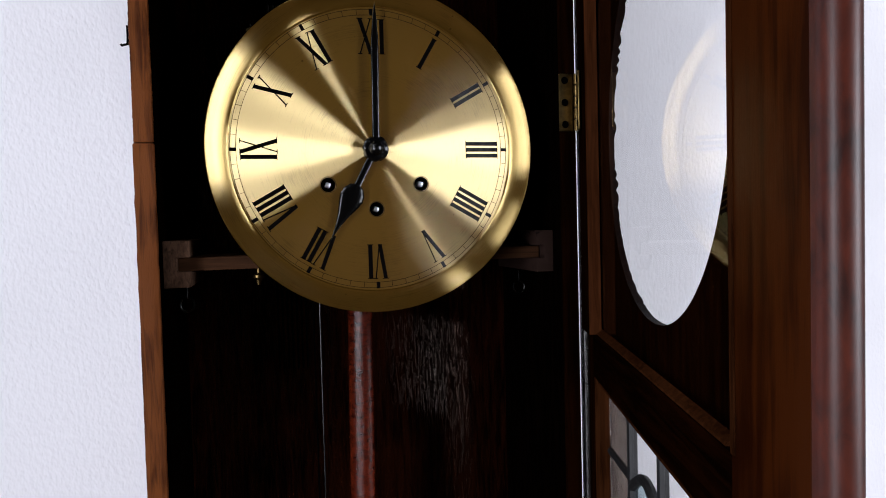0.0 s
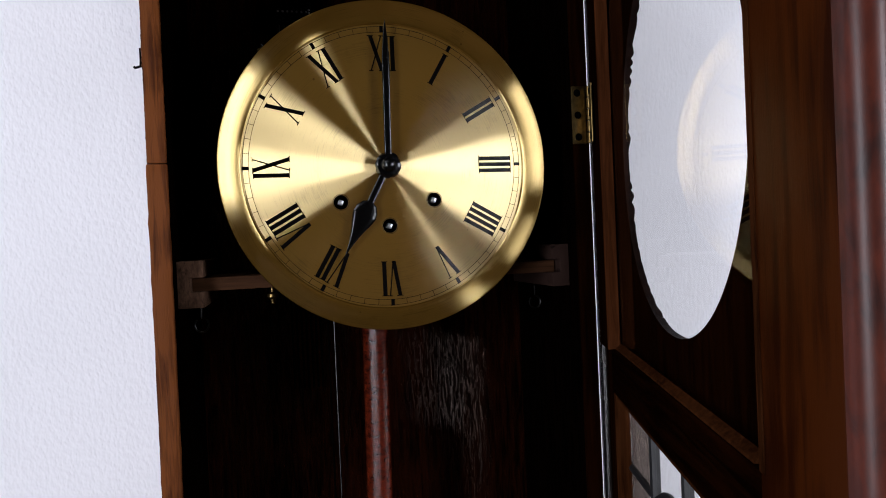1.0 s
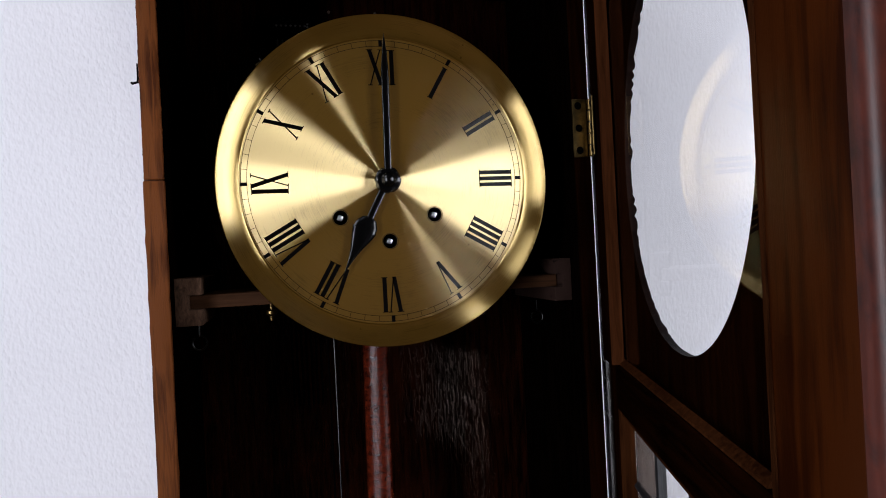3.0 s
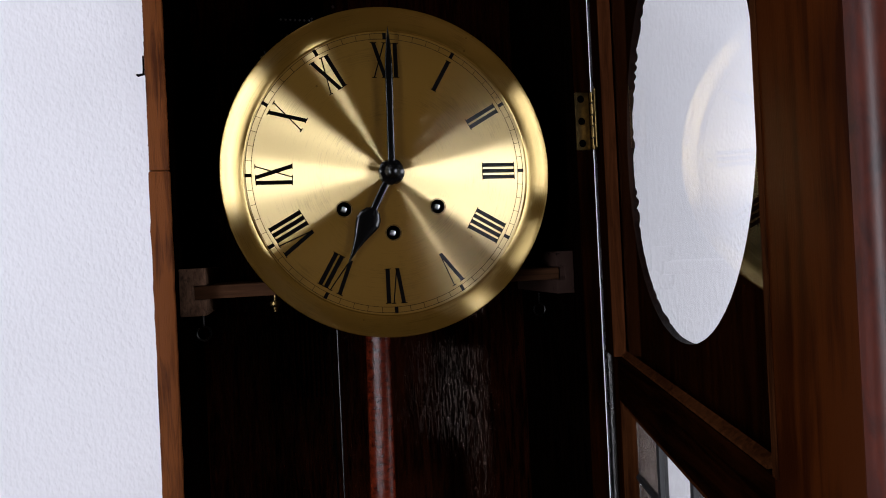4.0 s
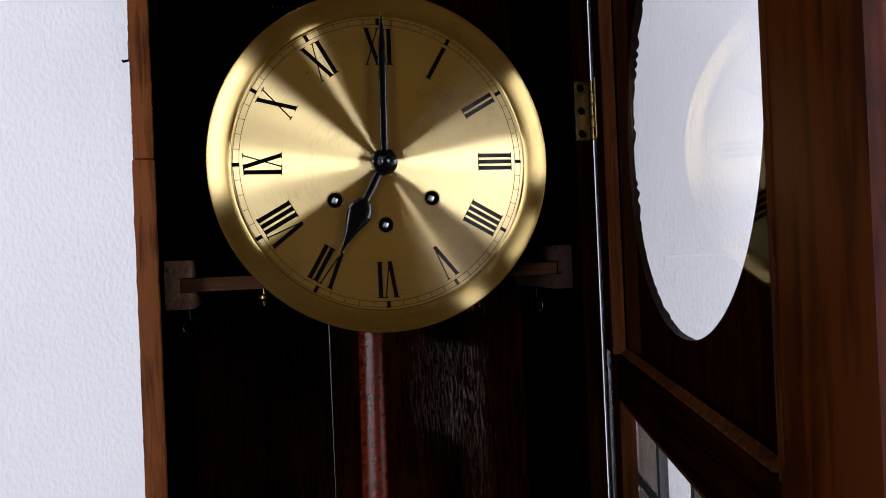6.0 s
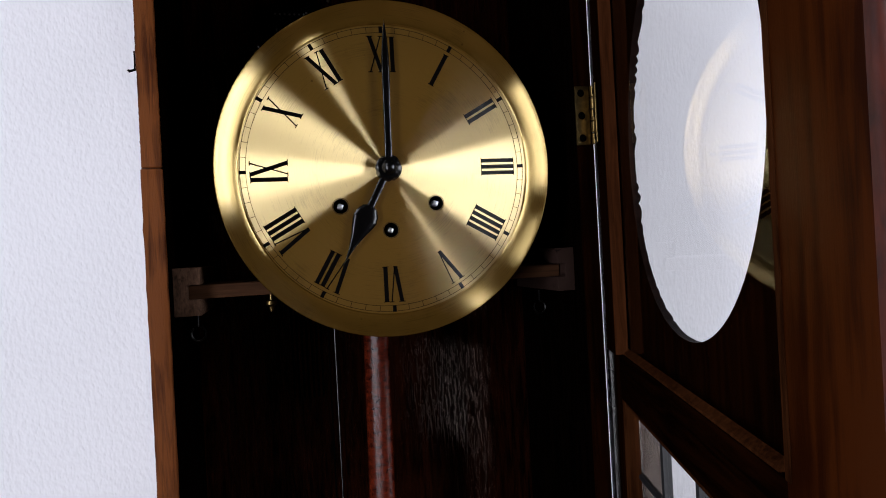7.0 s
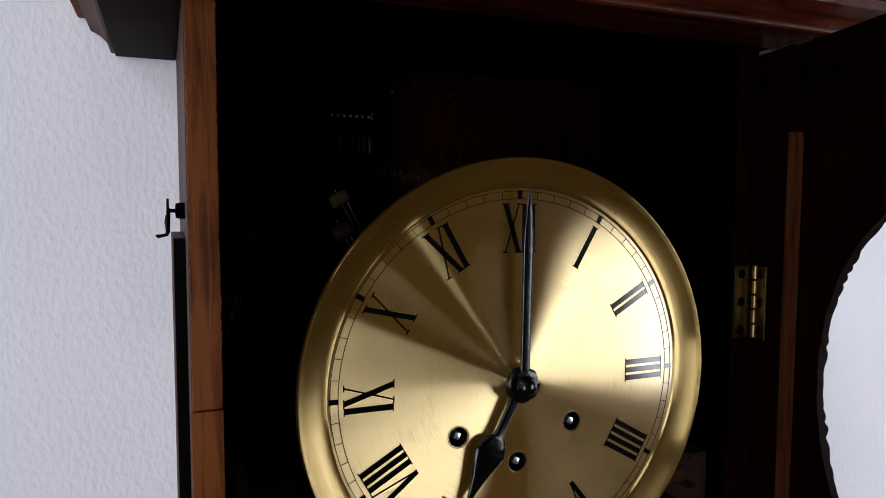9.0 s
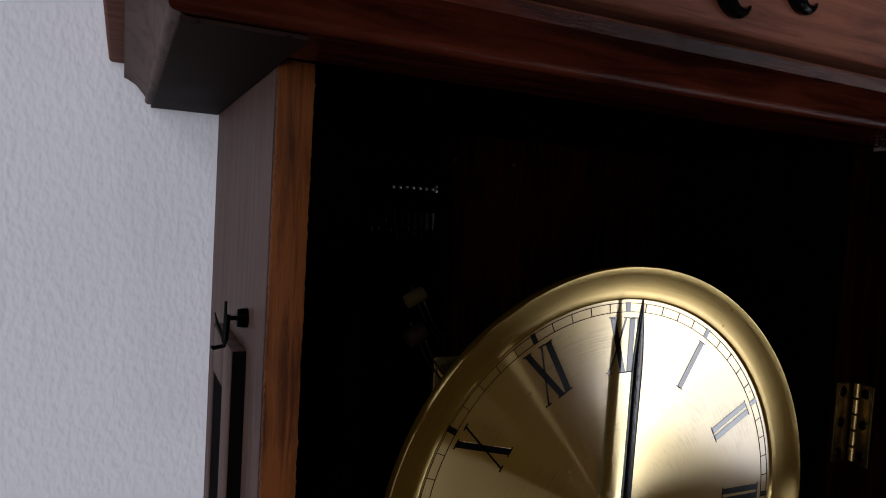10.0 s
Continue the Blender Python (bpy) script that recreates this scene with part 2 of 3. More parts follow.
M_SAWN = wood("sawn_edge_wood", (0.0024, 0.0010, 0.0006), (0.009, 0.0038, 0.0026), 0.5, grain=(60, 60, 60), bump=0.5, spec=0.04)
M_SOFFIT = wood("dark_soffit_wood", (0.003, 0.0016, 0.0013), (0.016, 0.0088, 0.0070), 0.6, grain=(40, 40, 40), wear=1.2, spec=0.02)
M_ROD = wood("polished_rod_wood", (0.012, 0.0018, 0.0009), (0.078, 0.0100, 0.0032), 0.2, grain=(60, 60, 90), bump=0.4, spec=0.24, fine=1.5)
M_SEAT = wood("seat_board_wood", (0.018, 0.0075, 0.0035), (0.048, 0.021, 0.010), 0.7, grain=(6, 60, 90), spec=0.03)
M_BEAD = wood("glazing_bead_wood", (0.009, 0.0027, 0.0009), (0.030, 0.0096, 0.0032), 0.5, grain=(120, 120, 8), spec=0.0)
# Bead wood in a brighter copy for the lit left bead.
M_BEAD_LIT = wood("brightened_bead_wood", (0.017, 0.0052, 0.0019), (0.046, 0.0143, 0.0050), 0.5, grain=(120, 120, 8), spec=0.0)
M_RED = wood("red_mahogany", (0.015, 0.0025, 0.0012), (0.055, 0.0085, 0.0030), 0.42, grain=(50, 50, 22), bump=0.06, spec=0.24, fine=1.5)
M_FRIEZE = wood("frieze_mahogany", (0.065, 0.022, 0.013), (0.15, 0.055, 0.033), 0.55, grain=(6, 70, 70), spec=0.04)
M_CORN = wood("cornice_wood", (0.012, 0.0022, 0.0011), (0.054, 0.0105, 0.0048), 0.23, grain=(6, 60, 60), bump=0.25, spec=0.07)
# Paler than the cornice front: window light on the returns is in this colour.
M_RETURN = wood("side_lit_return_wood", (0.040, 0.0255, 0.0225), (0.115, 0.0760, 0.0680), 0.5, grain=(40, 12, 60), wear=0.8, spec=0.02)
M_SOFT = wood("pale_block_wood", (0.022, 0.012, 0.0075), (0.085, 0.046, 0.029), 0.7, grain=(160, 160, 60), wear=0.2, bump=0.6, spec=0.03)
M_DIAL = spun_brass("spun_brass_dial", (0.55, 0.425, 0.185), 0.30, 0.78, 0.12, 1.5)
M_BEZEL = spun_brass("spun_brass_bezel", (0.35, 0.250, 0.090), 0.28, 0.72, 0.13, 0.4)
M_INK = plain("black_dial_paint", (0.0012, 0.0011, 0.0012), 0.10, spec=0.4)
M_LINE = plain("brown_track_paint", (0.022, 0.013, 0.005), 0.9, spec=0.0)
M_BLACK = metal("blackened_steel", (0.0008, 0.0008, 0.0009), 0.16, metallic=0.0, bump=0.35, scale=420, spec=0.26)
M_STEEL = metal("steel", (0.55, 0.55, 0.56), 0.3)
M_DULL = metal("dull_steel", (0.025, 0.025, 0.025), 0.4)
M_WIRE = metal("bent_wire_steel", (0.014, 0.014, 0.014), 0.3)
M_PIN = metal("small_steel_heads", (0.30, 0.30, 0.30), 0.3)
M_BRASS = metal("old_brass", (0.185, 0.125, 0.048), 0.34, spots=0.6, scale=160)
M_IRON = metal("dark_iron", (0.0003, 0.0003, 0.00035), 0.3, metallic=0.0, spec=0.02)
M_GONG = metal("blued_gong_steel", (0.0007, 0.0006, 0.0006), 0.8, metallic=0.0, spec=0.0)
M_TAN = plain("tan_leather", (0.020, 0.014, 0.0055), 0.9, spec=0.0)
M_MATT_BLACK = plain("matt_black", (0.0022, 0.0022, 0.0022), 0.95, spec=0.02)
M_GLASS = clear_pane("clear_glass", 0.02)
M_SEE = bpy.data.materials.new("clear_glass_rear")
M_SEE.use_nodes = True
M_SEE.node_tree.nodes.clear()
see_through = M_SEE.node_tree.nodes.new("ShaderNodeBsdfTransparent")
M_SEE.node_tree.links.new(see_through.outputs[0], M_SEE.node_tree.nodes.new("ShaderNodeOutputMaterial").inputs["Surface"])
M_SMOKE = glass("brown_ribbed_glass", (0.32, 0.26, 0.22), 0.25, 0.5)
M_TEAL = clear_pane("teal_glass", 0.02, (0.82, 0.91, 0.93))
M_CAME = metal("lead_came", (0.008, 0.008, 0.009), 0.55, metallic=0.3)
M_FLOOR = wood("floor_wood", (0.04, 0.022, 0.012), (0.08, 0.048, 0.028), 0.6, grain=(14, 1.2, 14), wear=0.3, spec=0.05)


# ---- mesh helpers ----
def box(x0, x1, y0, y1, z0, z1, bevel=0.0, seg=2):
    bm = bmesh.new()
    bmesh.ops.create_cube(bm, size=1)
    for v in bm.verts:
        v.co = Vector(((x0 + x1) / 2 + v.co.x * (x1 - x0), (y0 + y1) / 2 + v.co.y * (y1 - y0), (z0 + z1) / 2 + v.co.z * (z1 - z0)))
    if bevel:
        bmesh.ops.bevel(bm, geom=bm.edges[:], offset=bevel, segments=seg, affect="EDGES", profile=0.5)
    return bm


def prism(points, axis, a, b, bevel=0.0):
    """A closed outline pushed from a to b along the axis; points are the other two coordinates in x, y, z order."""
    bm = bmesh.new()
    rings = []
    for d in (a, b):
        ring = []
        for p, q in points:
            co = {"x": (d, p, q), "y": (p, d, q), "z": (p, q, d)}[axis]
            ring.append(bm.verts.new(co))
        rings.append(ring)
    n = len(points)
    bm.faces.new(rings[0])
    bm.faces.new(rings[1][::-1])
    for i in range(n):
        j = (i + 1) % n
        bm.faces.new((rings[0][j], rings[0][i], rings[1][i], rings[1][j]))
    bmesh.ops.recalc_face_normals(bm, faces=bm.faces[:])
    if bevel:
        bmesh.ops.bevel(bm, geom=bm.edges[:], offset=bevel, segments=2, affect="EDGES", profile=0.5)
    return bm


def lathe(profile, steps=64, axis="y", closed=False):
    """Turns (radius, along) round the axis."""
    bm = bmesh.new()
    rings = []
    for r, d in profile:
        ring = []
        for i in range(steps):
            a = 2 * math.pi * i / steps
            c, s = r * math.cos(a), r * math.sin(a)
            ring.append(bm.verts.new({"y": (c, d, s), "z": (c, s, d), "x": (d, c, s)}[axis]))
        rings.append(ring)
    pairs = list(zip(rings, rings[1:]))
    if closed:
        pairs.append((rings[-1], rings[0]))
    for p, q in pairs:
        for i in range(steps):
            j = (i + 1) % steps
            bm.faces.new((p[i], p[j], q[j], q[i]))
    if not closed:
        bm.faces.new(rings[0])
        bm.faces.new(rings[-1][::-1])
    bmesh.ops.remove_doubles(bm, verts=bm.verts[:], dist=1e-7)
    bmesh.ops.recalc_face_normals(bm, faces=bm.faces[:])
    return bm


def tube(path, radius, sides=10):
    """A round bar along a line of points; the radius is one number or one for each point."""
    bm = bmesh.new()
    pts = [Vector(p) for p in path]
    rings = []
    radii = radius if isinstance(radius, (list, tuple)) else [radius] * len(pts)
    for i, p in enumerate(pts):
        d = (pts[min(i + 1, len(pts) - 1)] - pts[max(i - 1, 0)]).normalized()
        u = d.orthogonal().normalized() if i == 0 else (u - d * u.dot(d)).normalized()
        w = d.cross(u)
        rings.append([bm.verts.new(p + radii[i] * (math.cos(2 * math.pi * k / sides) * u + math.sin(2 * math.pi * k / sides) * w)) for k in range(sides)])
    for a, b in zip(rings, rings[1:]):
        for k in range(sides):
            bm.faces.new((a[k], a[(k + 1) % sides], b[(k + 1) % sides], b[k]))
    bm.faces.new(rings[0])
    bm.faces.new(rings[-1])
    bmesh.ops.recalc_face_normals(bm, faces=bm.faces[:])
    return bm


def join(*bms):
    out = bmesh.new()
    for b in bms:
        me = bpy.data.meshes.new("piece")
        b.to_mesh(me)
        b.free()
        out.from_mesh(me)
        bpy.data.meshes.remove(me)
    return out


def mesh_object(name, bm, material, smooth=35):
    me = bpy.data.meshes.new(name)
    bm.normal_update()
    if smooth:
        for f in bm.faces:
            f.smooth = True
        for e in bm.edges:
            if len(e.link_faces) != 2 or e.calc_face_angle(0) > radians(smooth):
                e.smooth = False
    bm.to_mesh(me)
    bm.free()
    me.materials.append(material)
    return new(name, me)


def part(name, bm, material, parent, label="", at=None, smooth=35):
    ob = mesh_object(name, bm, material, smooth)
    ob.parent = parent
    if at is not None:
        ob.matrix_basis = at
    return tagged(ob, label)


def empty_part(name, parent, at=None, label=""):
    ob = new(name)
    ob.empty_display_size = 0.02
    ob.parent = parent
    if at is not None:
        ob.matrix_basis = at
    return tagged(ob, label)


# ---- the room ----
def setting(name, bm, material, label, category):
    return tagged(mesh_object(name, bm, material, 0), label, category, kind="structure")


def wall_with_opening(name, x, thick, y0, y1, oy0, oy1, oz0, oz1):
    bm = join(box(x, x + thick, y0, oy0, 0, TOP), box(x, x + thick, oy1, y1, 0, TOP),
              box(x, x + thick, oy0, oy1, 0, oz0), box(x, x + thick, oy0, oy1, oz1, TOP))
    return setting(name, bm, M_ROOM, "unseen near-black wall with a window opening", "wall")


setting("wall_north", box(LX, RX, WALL_Y, WALL_Y + 0.15, 0, TOP), M_WALL, "white textured plaster wall behind the clock", "wall")
# All but the north wall is unseen, added to enclose and dim the light.
setting("wall_south", box(LX, RX, BY - 0.15, BY, 0, TOP), M_ROOM, "unseen near-black wall closing the room", "wall")
wall_with_opening("wall_east", RX, 0.15, BY, WALL_Y, -2.55, -1.45, 0.80, 2.30)
wall_with_opening("wall_west", LX - 0.15, 0.15, BY, WALL_Y, -1.95, -1.41, 0.67, 2.17)
setting("floor", box(LX - 0.15, RX + 0.15, BY - 0.15, WALL_Y + 0.15, -0.1, 0), M_FLOOR, "brown wooden floor of the room", "floor")
setting("ceiling", box(LX - 0.15, RX + 0.15, BY - 0.15, WALL_Y + 0.15, TOP, TOP + 0.1), M_ROOM, "unseen near-black ceiling", "ceiling")

def worn(bm, seed, reach=0.00022):
    """Cuts long edges along z into short lengths and shifts them a little, as a knocked and rubbed arris."""
    rnd = random.Random(seed)
    long_edges = [e for e in bm.edges if abs(e.verts[0].co.z - e.verts[1].co.z) > 0.05]
    bmesh.ops.subdivide_edges(bm, edges=long_edges, cuts=110, use_grid_fill=True)
    shift = {}
    for v in bm.verts:
        key = (round(v.co.z, 4), v.co.x > sum(q.co.x for q in list(v.link_edges[0].verts)) / 2)
        if key not in shift:
            shift[key] = rnd.gauss(0, 1) * reach * (1.0 if rnd.random() < 0.35 else 0.35)
        v.co.x += shift[key]
    return bm


# ---- the clock ----
ZC = 1.60
clock = tagged(new("wall_clock"), "dark mahogany wall clock with brass dial and open glazed door", "clock")
clock.location = (0, 0, 0)

XL, XLI, XR, XRI, YF = -0.1415, -0.130, 0.1375, 0.126, -0.004
Z0, Z1 = 0.98, 1.762


part("side_panel", box(XL, XLI - 0.0020, YF + 0.0030, WALL_Y - 0.001, Z0, Z1), M_SIDE, clock, "dull brown wooden case side")
part("edge_strip", worn(box(XL + 0.0003, XLI - 0.0002, YF, YF + 0.0030, 1.60345, Z1, 0.0010), 3), M_EDGE, clock, "brown worn front edge of the case")
part("edge_strip", worn(box(XL - 0.0002, XLI, YF - 0.0002, YF + 0.0030, Z0, 1.6031, 0.0010), 4), M_EDGE, clock, "orange-brown worn front edge of the case")
# The linings are thin boards added to hold the inside's shade in their colour.
part("side_lining", box(XLI - 0.0020, XLI, YF + 0.0030, 0.120, Z0, Z1), M_LINING, clock, "near-black inner face, coloured for the shade in the case")
part("side_panel", box(XRI + 0.0020, XR, YF + 0.0030, WALL_Y - 0.001, Z0, Z1), M_SIDE, clock, "dull brown wooden case side")
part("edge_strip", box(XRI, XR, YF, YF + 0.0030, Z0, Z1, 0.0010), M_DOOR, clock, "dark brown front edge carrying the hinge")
part("side_lining", box(XRI, XRI + 0.0020, YF + 0.0030, 0.120, Z0, Z1), M_LINING, clock, "near-black inner face, coloured for the shade in the case")
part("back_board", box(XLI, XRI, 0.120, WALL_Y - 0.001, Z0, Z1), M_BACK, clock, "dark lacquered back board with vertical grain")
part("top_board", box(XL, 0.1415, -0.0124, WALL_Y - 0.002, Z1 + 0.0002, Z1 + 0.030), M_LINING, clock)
part("bottom_board", box(XL - 0.006, XR + 0.006, -0.008, WALL_Y - 0.001, Z0 - 0.014, Z0, 0.003), M_DOOR, clock)


def crown(prof, runs=(0, 1, 2)):
    """A moulding profile of (overhang, height) led round the front and both sides of the case, or along some of these runs."""
    y0 = -0.0125
    bm = bmesh.new()
    rows = []
    for o, z in prof:
        rows.append([bm.verts.new(c) for c in ((XL - o, WALL_Y - 0.001, z), (XL - o, y0 - o, z), (0.1415 + o, y0 - o, z), (0.1415 + o, WALL_Y - 0.001, z))])
    for a, b in zip(rows, rows[1:] + rows[:1]):
        for i in runs:
            bm.faces.new((a[i], a[i + 1], b[i + 1], b[i]))
    for i in (min(runs), max(runs) + 1):
        bm.faces.new([r[i] for r in rows])
    bmesh.ops.delete(bm, geom=[v for v in bm.verts if not v.link_faces], context="VERTS")
    bmesh.ops.recalc_face_normals(bm, faces=bm.faces[:])
    return bm


COVE = [(0.0, 1.7605), (0.0304, 1.7605), (0.0313, 1.7606), (0.0320, 1.7610), (0.0324, 1.7617), (0.0324, 1.7627), (0.0321, 1.7634), (0.0328, 1.7645), (0.0340, 1.7660), (0.0362, 1.7685), (0.0395, 1.7705), (0.0412, 1.7712), (0.0412, 1.7752), (0.0, 1.7752)]
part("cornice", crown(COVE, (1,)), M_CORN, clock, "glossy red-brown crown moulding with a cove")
# Same moulding at the sides, in the tone brightened for side light.
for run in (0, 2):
    part("cornice_return", crown(COVE, (run,)), M_RETURN, clock, "moulding return on the case side, tinted paler for side light")
part("soffit", box(XL - 0.0298, XL - 0.0004, -0.0420, WALL_Y - 0.002, 1.7590, 1.7603, 0.0004), M_SOFFIT, clock, "dark underside of the moulding return")
part("frieze", crown([(0.0, 1.7754), (0.0370, 1.7754), (0.0370, 1.7774), (0.0462, 1.7774), (0.0470, 1.7779), (0.0475, 1.7788), (0.0480, 1.810), (0.0, 1.810)]), M_FRIEZE, clock, "dull red-brown frieze board")


def pediment():
    pts = [(-0.187, 1.8102)]
    for i in range(33):
        a = i / 32
        x = -0.187 + 0.374 * a
        pts.append((x, 1.835 + 0.075 * math.sin(math.pi * a) ** 1.3))
    pts.append((0.187, 1.8102))
    return prism(pts, "y", -0.0600, -0.036, 0.0)


ped = part("pediment", pediment(), M_FRIEZE, clock, "red-brown carved pediment board")


def claw(x, z):
    """A carved leaf that curls to a point at its lower end."""
    pts, radii = [], []
    for i in range(19):
        a = i / 18
        turn = radians(150 + 165 * a)
        r = 0.0075 - 0.0015 * a
        pts.append((x + r * math.cos(turn), -0.0612, z + 1.2 * r * math.sin(turn)))
        radii.append(0.0034 * (1 - a) ** 0.7 + 0.0004)
    return tube(pts, radii, 10)


for sx, sz in ((-0.0200, 1.7905), (0.0088, 1.7965)):
    part("carved_leaf", claw(sx, sz), M_BLACK, ped, "dark carved curling leaf tip")

# dial plate with three winding holes
HOLES = ((-0.0299, 1.5779 - ZC), (0.0003, 1.5622 - ZC), (0.0296, 1.5779 - ZC))


def dial_plate():
    bm = bmesh.new()

    def loop(cx, cz, r, n):
        vs = [bm.verts.new((cx + r * math.cos(2 * math.pi * i / n), 0, cz + r * math.sin(2 * math.pi * i / n))) for i in range(n)]
        return [bm.edges.new((vs[i], vs[(i + 1) % n])) for i in range(n)]

    edges = loop(0, 0, 0.0925, 128)
    for hx, hz in HOLES:
        edges += loop(hx, hz, 0.0046, 24)
    bmesh.ops.triangle_fill(bm, use_beauty=True, use_dissolve=False, edges=edges, normal=(0, -1, 0))
    for f in bm.faces:
        if f.normal.y > 0:
            f.normal_flip()
    return bm


dial_at = pose(0, 0, ZC)
dial = part("dial", dial_plate(), M_DIAL, clock, "round spun brass dial with black Roman numerals", dial_at, smooth=0)
part("bezel", lathe([(0.0893, 0.0006), (0.0895, -0.0006), (0.0901, -0.0010), (0.0911, -0.0006), (0.0931, -0.0008), (0.0967, -0.0022),
                     (0.1001, -0.0042), (0.1020, -0.0055), (0.1027, -0.0056), (0.1031, -0.0050), (0.1031, -0.0020), (0.1020, 0.0000), (0.0990, 0.0020), (0.0893, 0.0030)], 160, closed=True),
     M_BEZEL, clock, "turned brass bezel ring", pose(0.0007, 0, ZC), smooth=50)


def stroke(bm, a, b, width, serif=0.0, y=-0.0002):
    """A bar of paint from a to b in the dial's plane (radius-wise glyph coordinates)."""
    a, b = Vector(a), Vector(b)
    d = (b - a).normalized()
    s = Vector((1, 0)) if abs(d.y) > 0.3 else Vector((0, 1))
    k = width / 2 / abs(d.x * s.y - d.y * s.x)
    quads = [(a - s * k, a + s * k, b + s * k, b - s * k)]
    if serif:
        for p in (a, b):
            t = Vector((0, 0.00045)) if p.y < 0.07 else Vector((0, -0.00045))
            h = k + serif
            quads.append((p - s * h, p + s * h, p + s * h + t, p - s * h + t))
    for q in quads:
        lo = [bm.verts.new((c.x, y, c.y)) for c in q]
        hi = [bm.verts.new((c.x, 0.0004, c.y)) for c in q]
        bm.faces.new(lo)
        for i in range(4):
            j = (i + 1) % 4
            bm.faces.new((lo[i], lo[j], hi[j], hi[i]))


IN, OUT, THICK, THIN = 0.0602, 0.0822, 0.0026, 0.0007


def glyphs(text):
    """Roman numeral, foot towards the centre, strokes with fine serifs."""
    adv = {"I": 0.0039, "V": 0.0092, "X": 0.0092}
    x = -sum(adv[c] for c in text) / 2
    bm = bmesh.new()
    for c in text:
        m = x + adv[c] / 2
        w = 0.0034
        if c == "I":
            stroke(bm, (m, IN), (m, OUT), THICK, 0.0007)
        elif c == "V":
            stroke(bm, (m + 0.0004, IN), (m - w + 0.0004, OUT), THICK * 0.92, 0.0)
            stroke(bm, (m + 0.0008, IN), (m + w, OUT), THIN, 0.0)
            for px, h in ((m - w + 0.0004, 0.0021), (m + w, 0.0014)):
                stroke(bm, (px - h, OUT), (px + h, OUT), 0.0005)
        else:
            stroke(bm, (m + w, IN), (m - w, OUT), THICK * 0.92, 0.0)
            stroke(bm, (m - w, IN), (m + w, OUT), THIN, 0.0)
            for px, h, r in ((m - w, 0.0020, OUT), (m + w, 0.0014, OUT), (m + w, 0.0020, IN), (m - w, 0.0014, IN)):
                stroke(bm, (px - h, r), (px + h, r), 0.0005)
        x += adv[c]
    bmesh.ops.recalc_face_normals(bm, faces=bm.faces[:])
    return bm


for hour, text in enumerate(("XII", "I", "II", "III", "IIII", "V", "VI", "VII", "VIII", "IX", "X", "XI")):
    turn = pose(0, 0, 0, 0, 30 * hour, 0)
    part("numeral", glyphs(text), M_INK, dial, "black painted Roman numeral " + text, turn, smooth=0)
    bm = bmesh.new()
    stroke(bm, (0, 0.0843), (0, 0.0884), 0.0022)
    part("hour_mark", bm, M_INK, dial, "", turn, smooth=0)
    for k in range(1, 5):
        bm = bmesh.new()
        stroke(bm, (0, 0.0845), (0, 0.0880), 0.00026)
        part("minute_line", bm, M_LINE, dial, "", pose(0, 0, 0, 0, 30 * hour + 6 * k, 0), smooth=0)
for r in (0.0845, 0.0880):
    part("track_ring", lathe([(r - 0.00014, 0.0003), (r - 0.00014, -0.00018), (r + 0.00014, -0.00018), (r + 0.00014, 0.0003)], 160, closed=True), M_LINE, dial, "fine brown track line")
for hx, hz in HOLES:
    part("winding_hole", lathe([(0.0046, 0.0005), (0.0049, -0.0003), (0.0052, -0.0003), (0.0052, 0.009), (0.0046, 0.009)], 32, closed=True), M_BRASS, dial, "", pose(hx, 0, hz))
    part("winding_square", join(box(-0.0015, 0.0015, 0.0012, 0.02, -0.0015, 0.0015, 0.0003), lathe([(0.0001, 0.0020), (0.0011, 0.0020), (0.0011, 0.0006), (0.0001, 0.0003)], 12)), M_STEEL, dial, "square steel winding arbor", pose(hx, 0, hz, 0, 20, 0))
    # Black cup added behind each hole; its colour stands for the recess's shade.
    part("hole_cup", lathe([(0.00452, 0.0004), (0.00458, 0.0004), (0.00458, 0.0088), (0.0001, 0.0088), (0.0001, 0.0086), (0.00452, 0.0086)], 24, closed=True), M_MATT_BLACK, dial, "", pose(hx, 0, hz))


def pointer(outline, back, edge, ridge, dome):
    """A forged pointer: flat at the back, a thin upright edge, and a front that rises to a ridge (dome 1) or to a rounded belly (higher)."""
    bm = bmesh.new()
    steps = [-1.0, -0.95, -0.86, -0.7, -0.4, 0.0, 0.4, 0.7, 0.86, 0.95, 1.0]
    widest = max(x for x, z in outline)
    fine = []
    for (xa, za), (xb, zb) in zip(outline, outline[1:]):
        fine += [(xa + (xb - xa) * k / 4, za + (zb - za) * k / 4) for k in range(4)]
    fine.append((max(outline[-1][0], 0.00012), outline[-1][1]))
    rnd = random.Random(11)
    front, rear = [], []
    for x, z in fine:
        h = (ridge - edge) * (0.35 + 0.65 * x / widest)
        x *= rnd.uniform(0.965, 1.02)
        front.append([bm.verts.new((x * k, edge + h * (1 - abs(k) ** dome), z)) for k in steps])
        rear.append([bm.verts.new((x * k, back, z)) for k in (-1.0, 1.0)])
    for i in range(len(fine) - 1):
        for k in range(len(steps) - 1):
            bm.faces.new((front[i][k], front[i][k + 1], front[i + 1][k + 1], front[i + 1][k]))
        bm.faces.new((rear[i][0], rear[i + 1][0], rear[i + 1][1], rear[i][1]))
        bm.faces.new((front[i][0], front[i + 1][0], rear[i + 1][0], rear[i][0]))
        bm.faces.new((front[i][-1], rear[i][1], rear[i + 1][1], front[i + 1][-1]))
    for i in (0, -1):
        bm.faces.new(front[i] + rear[i][::-1])
    bmesh.ops.recalc_face_normals(bm, faces=bm.faces[:])
    return bm


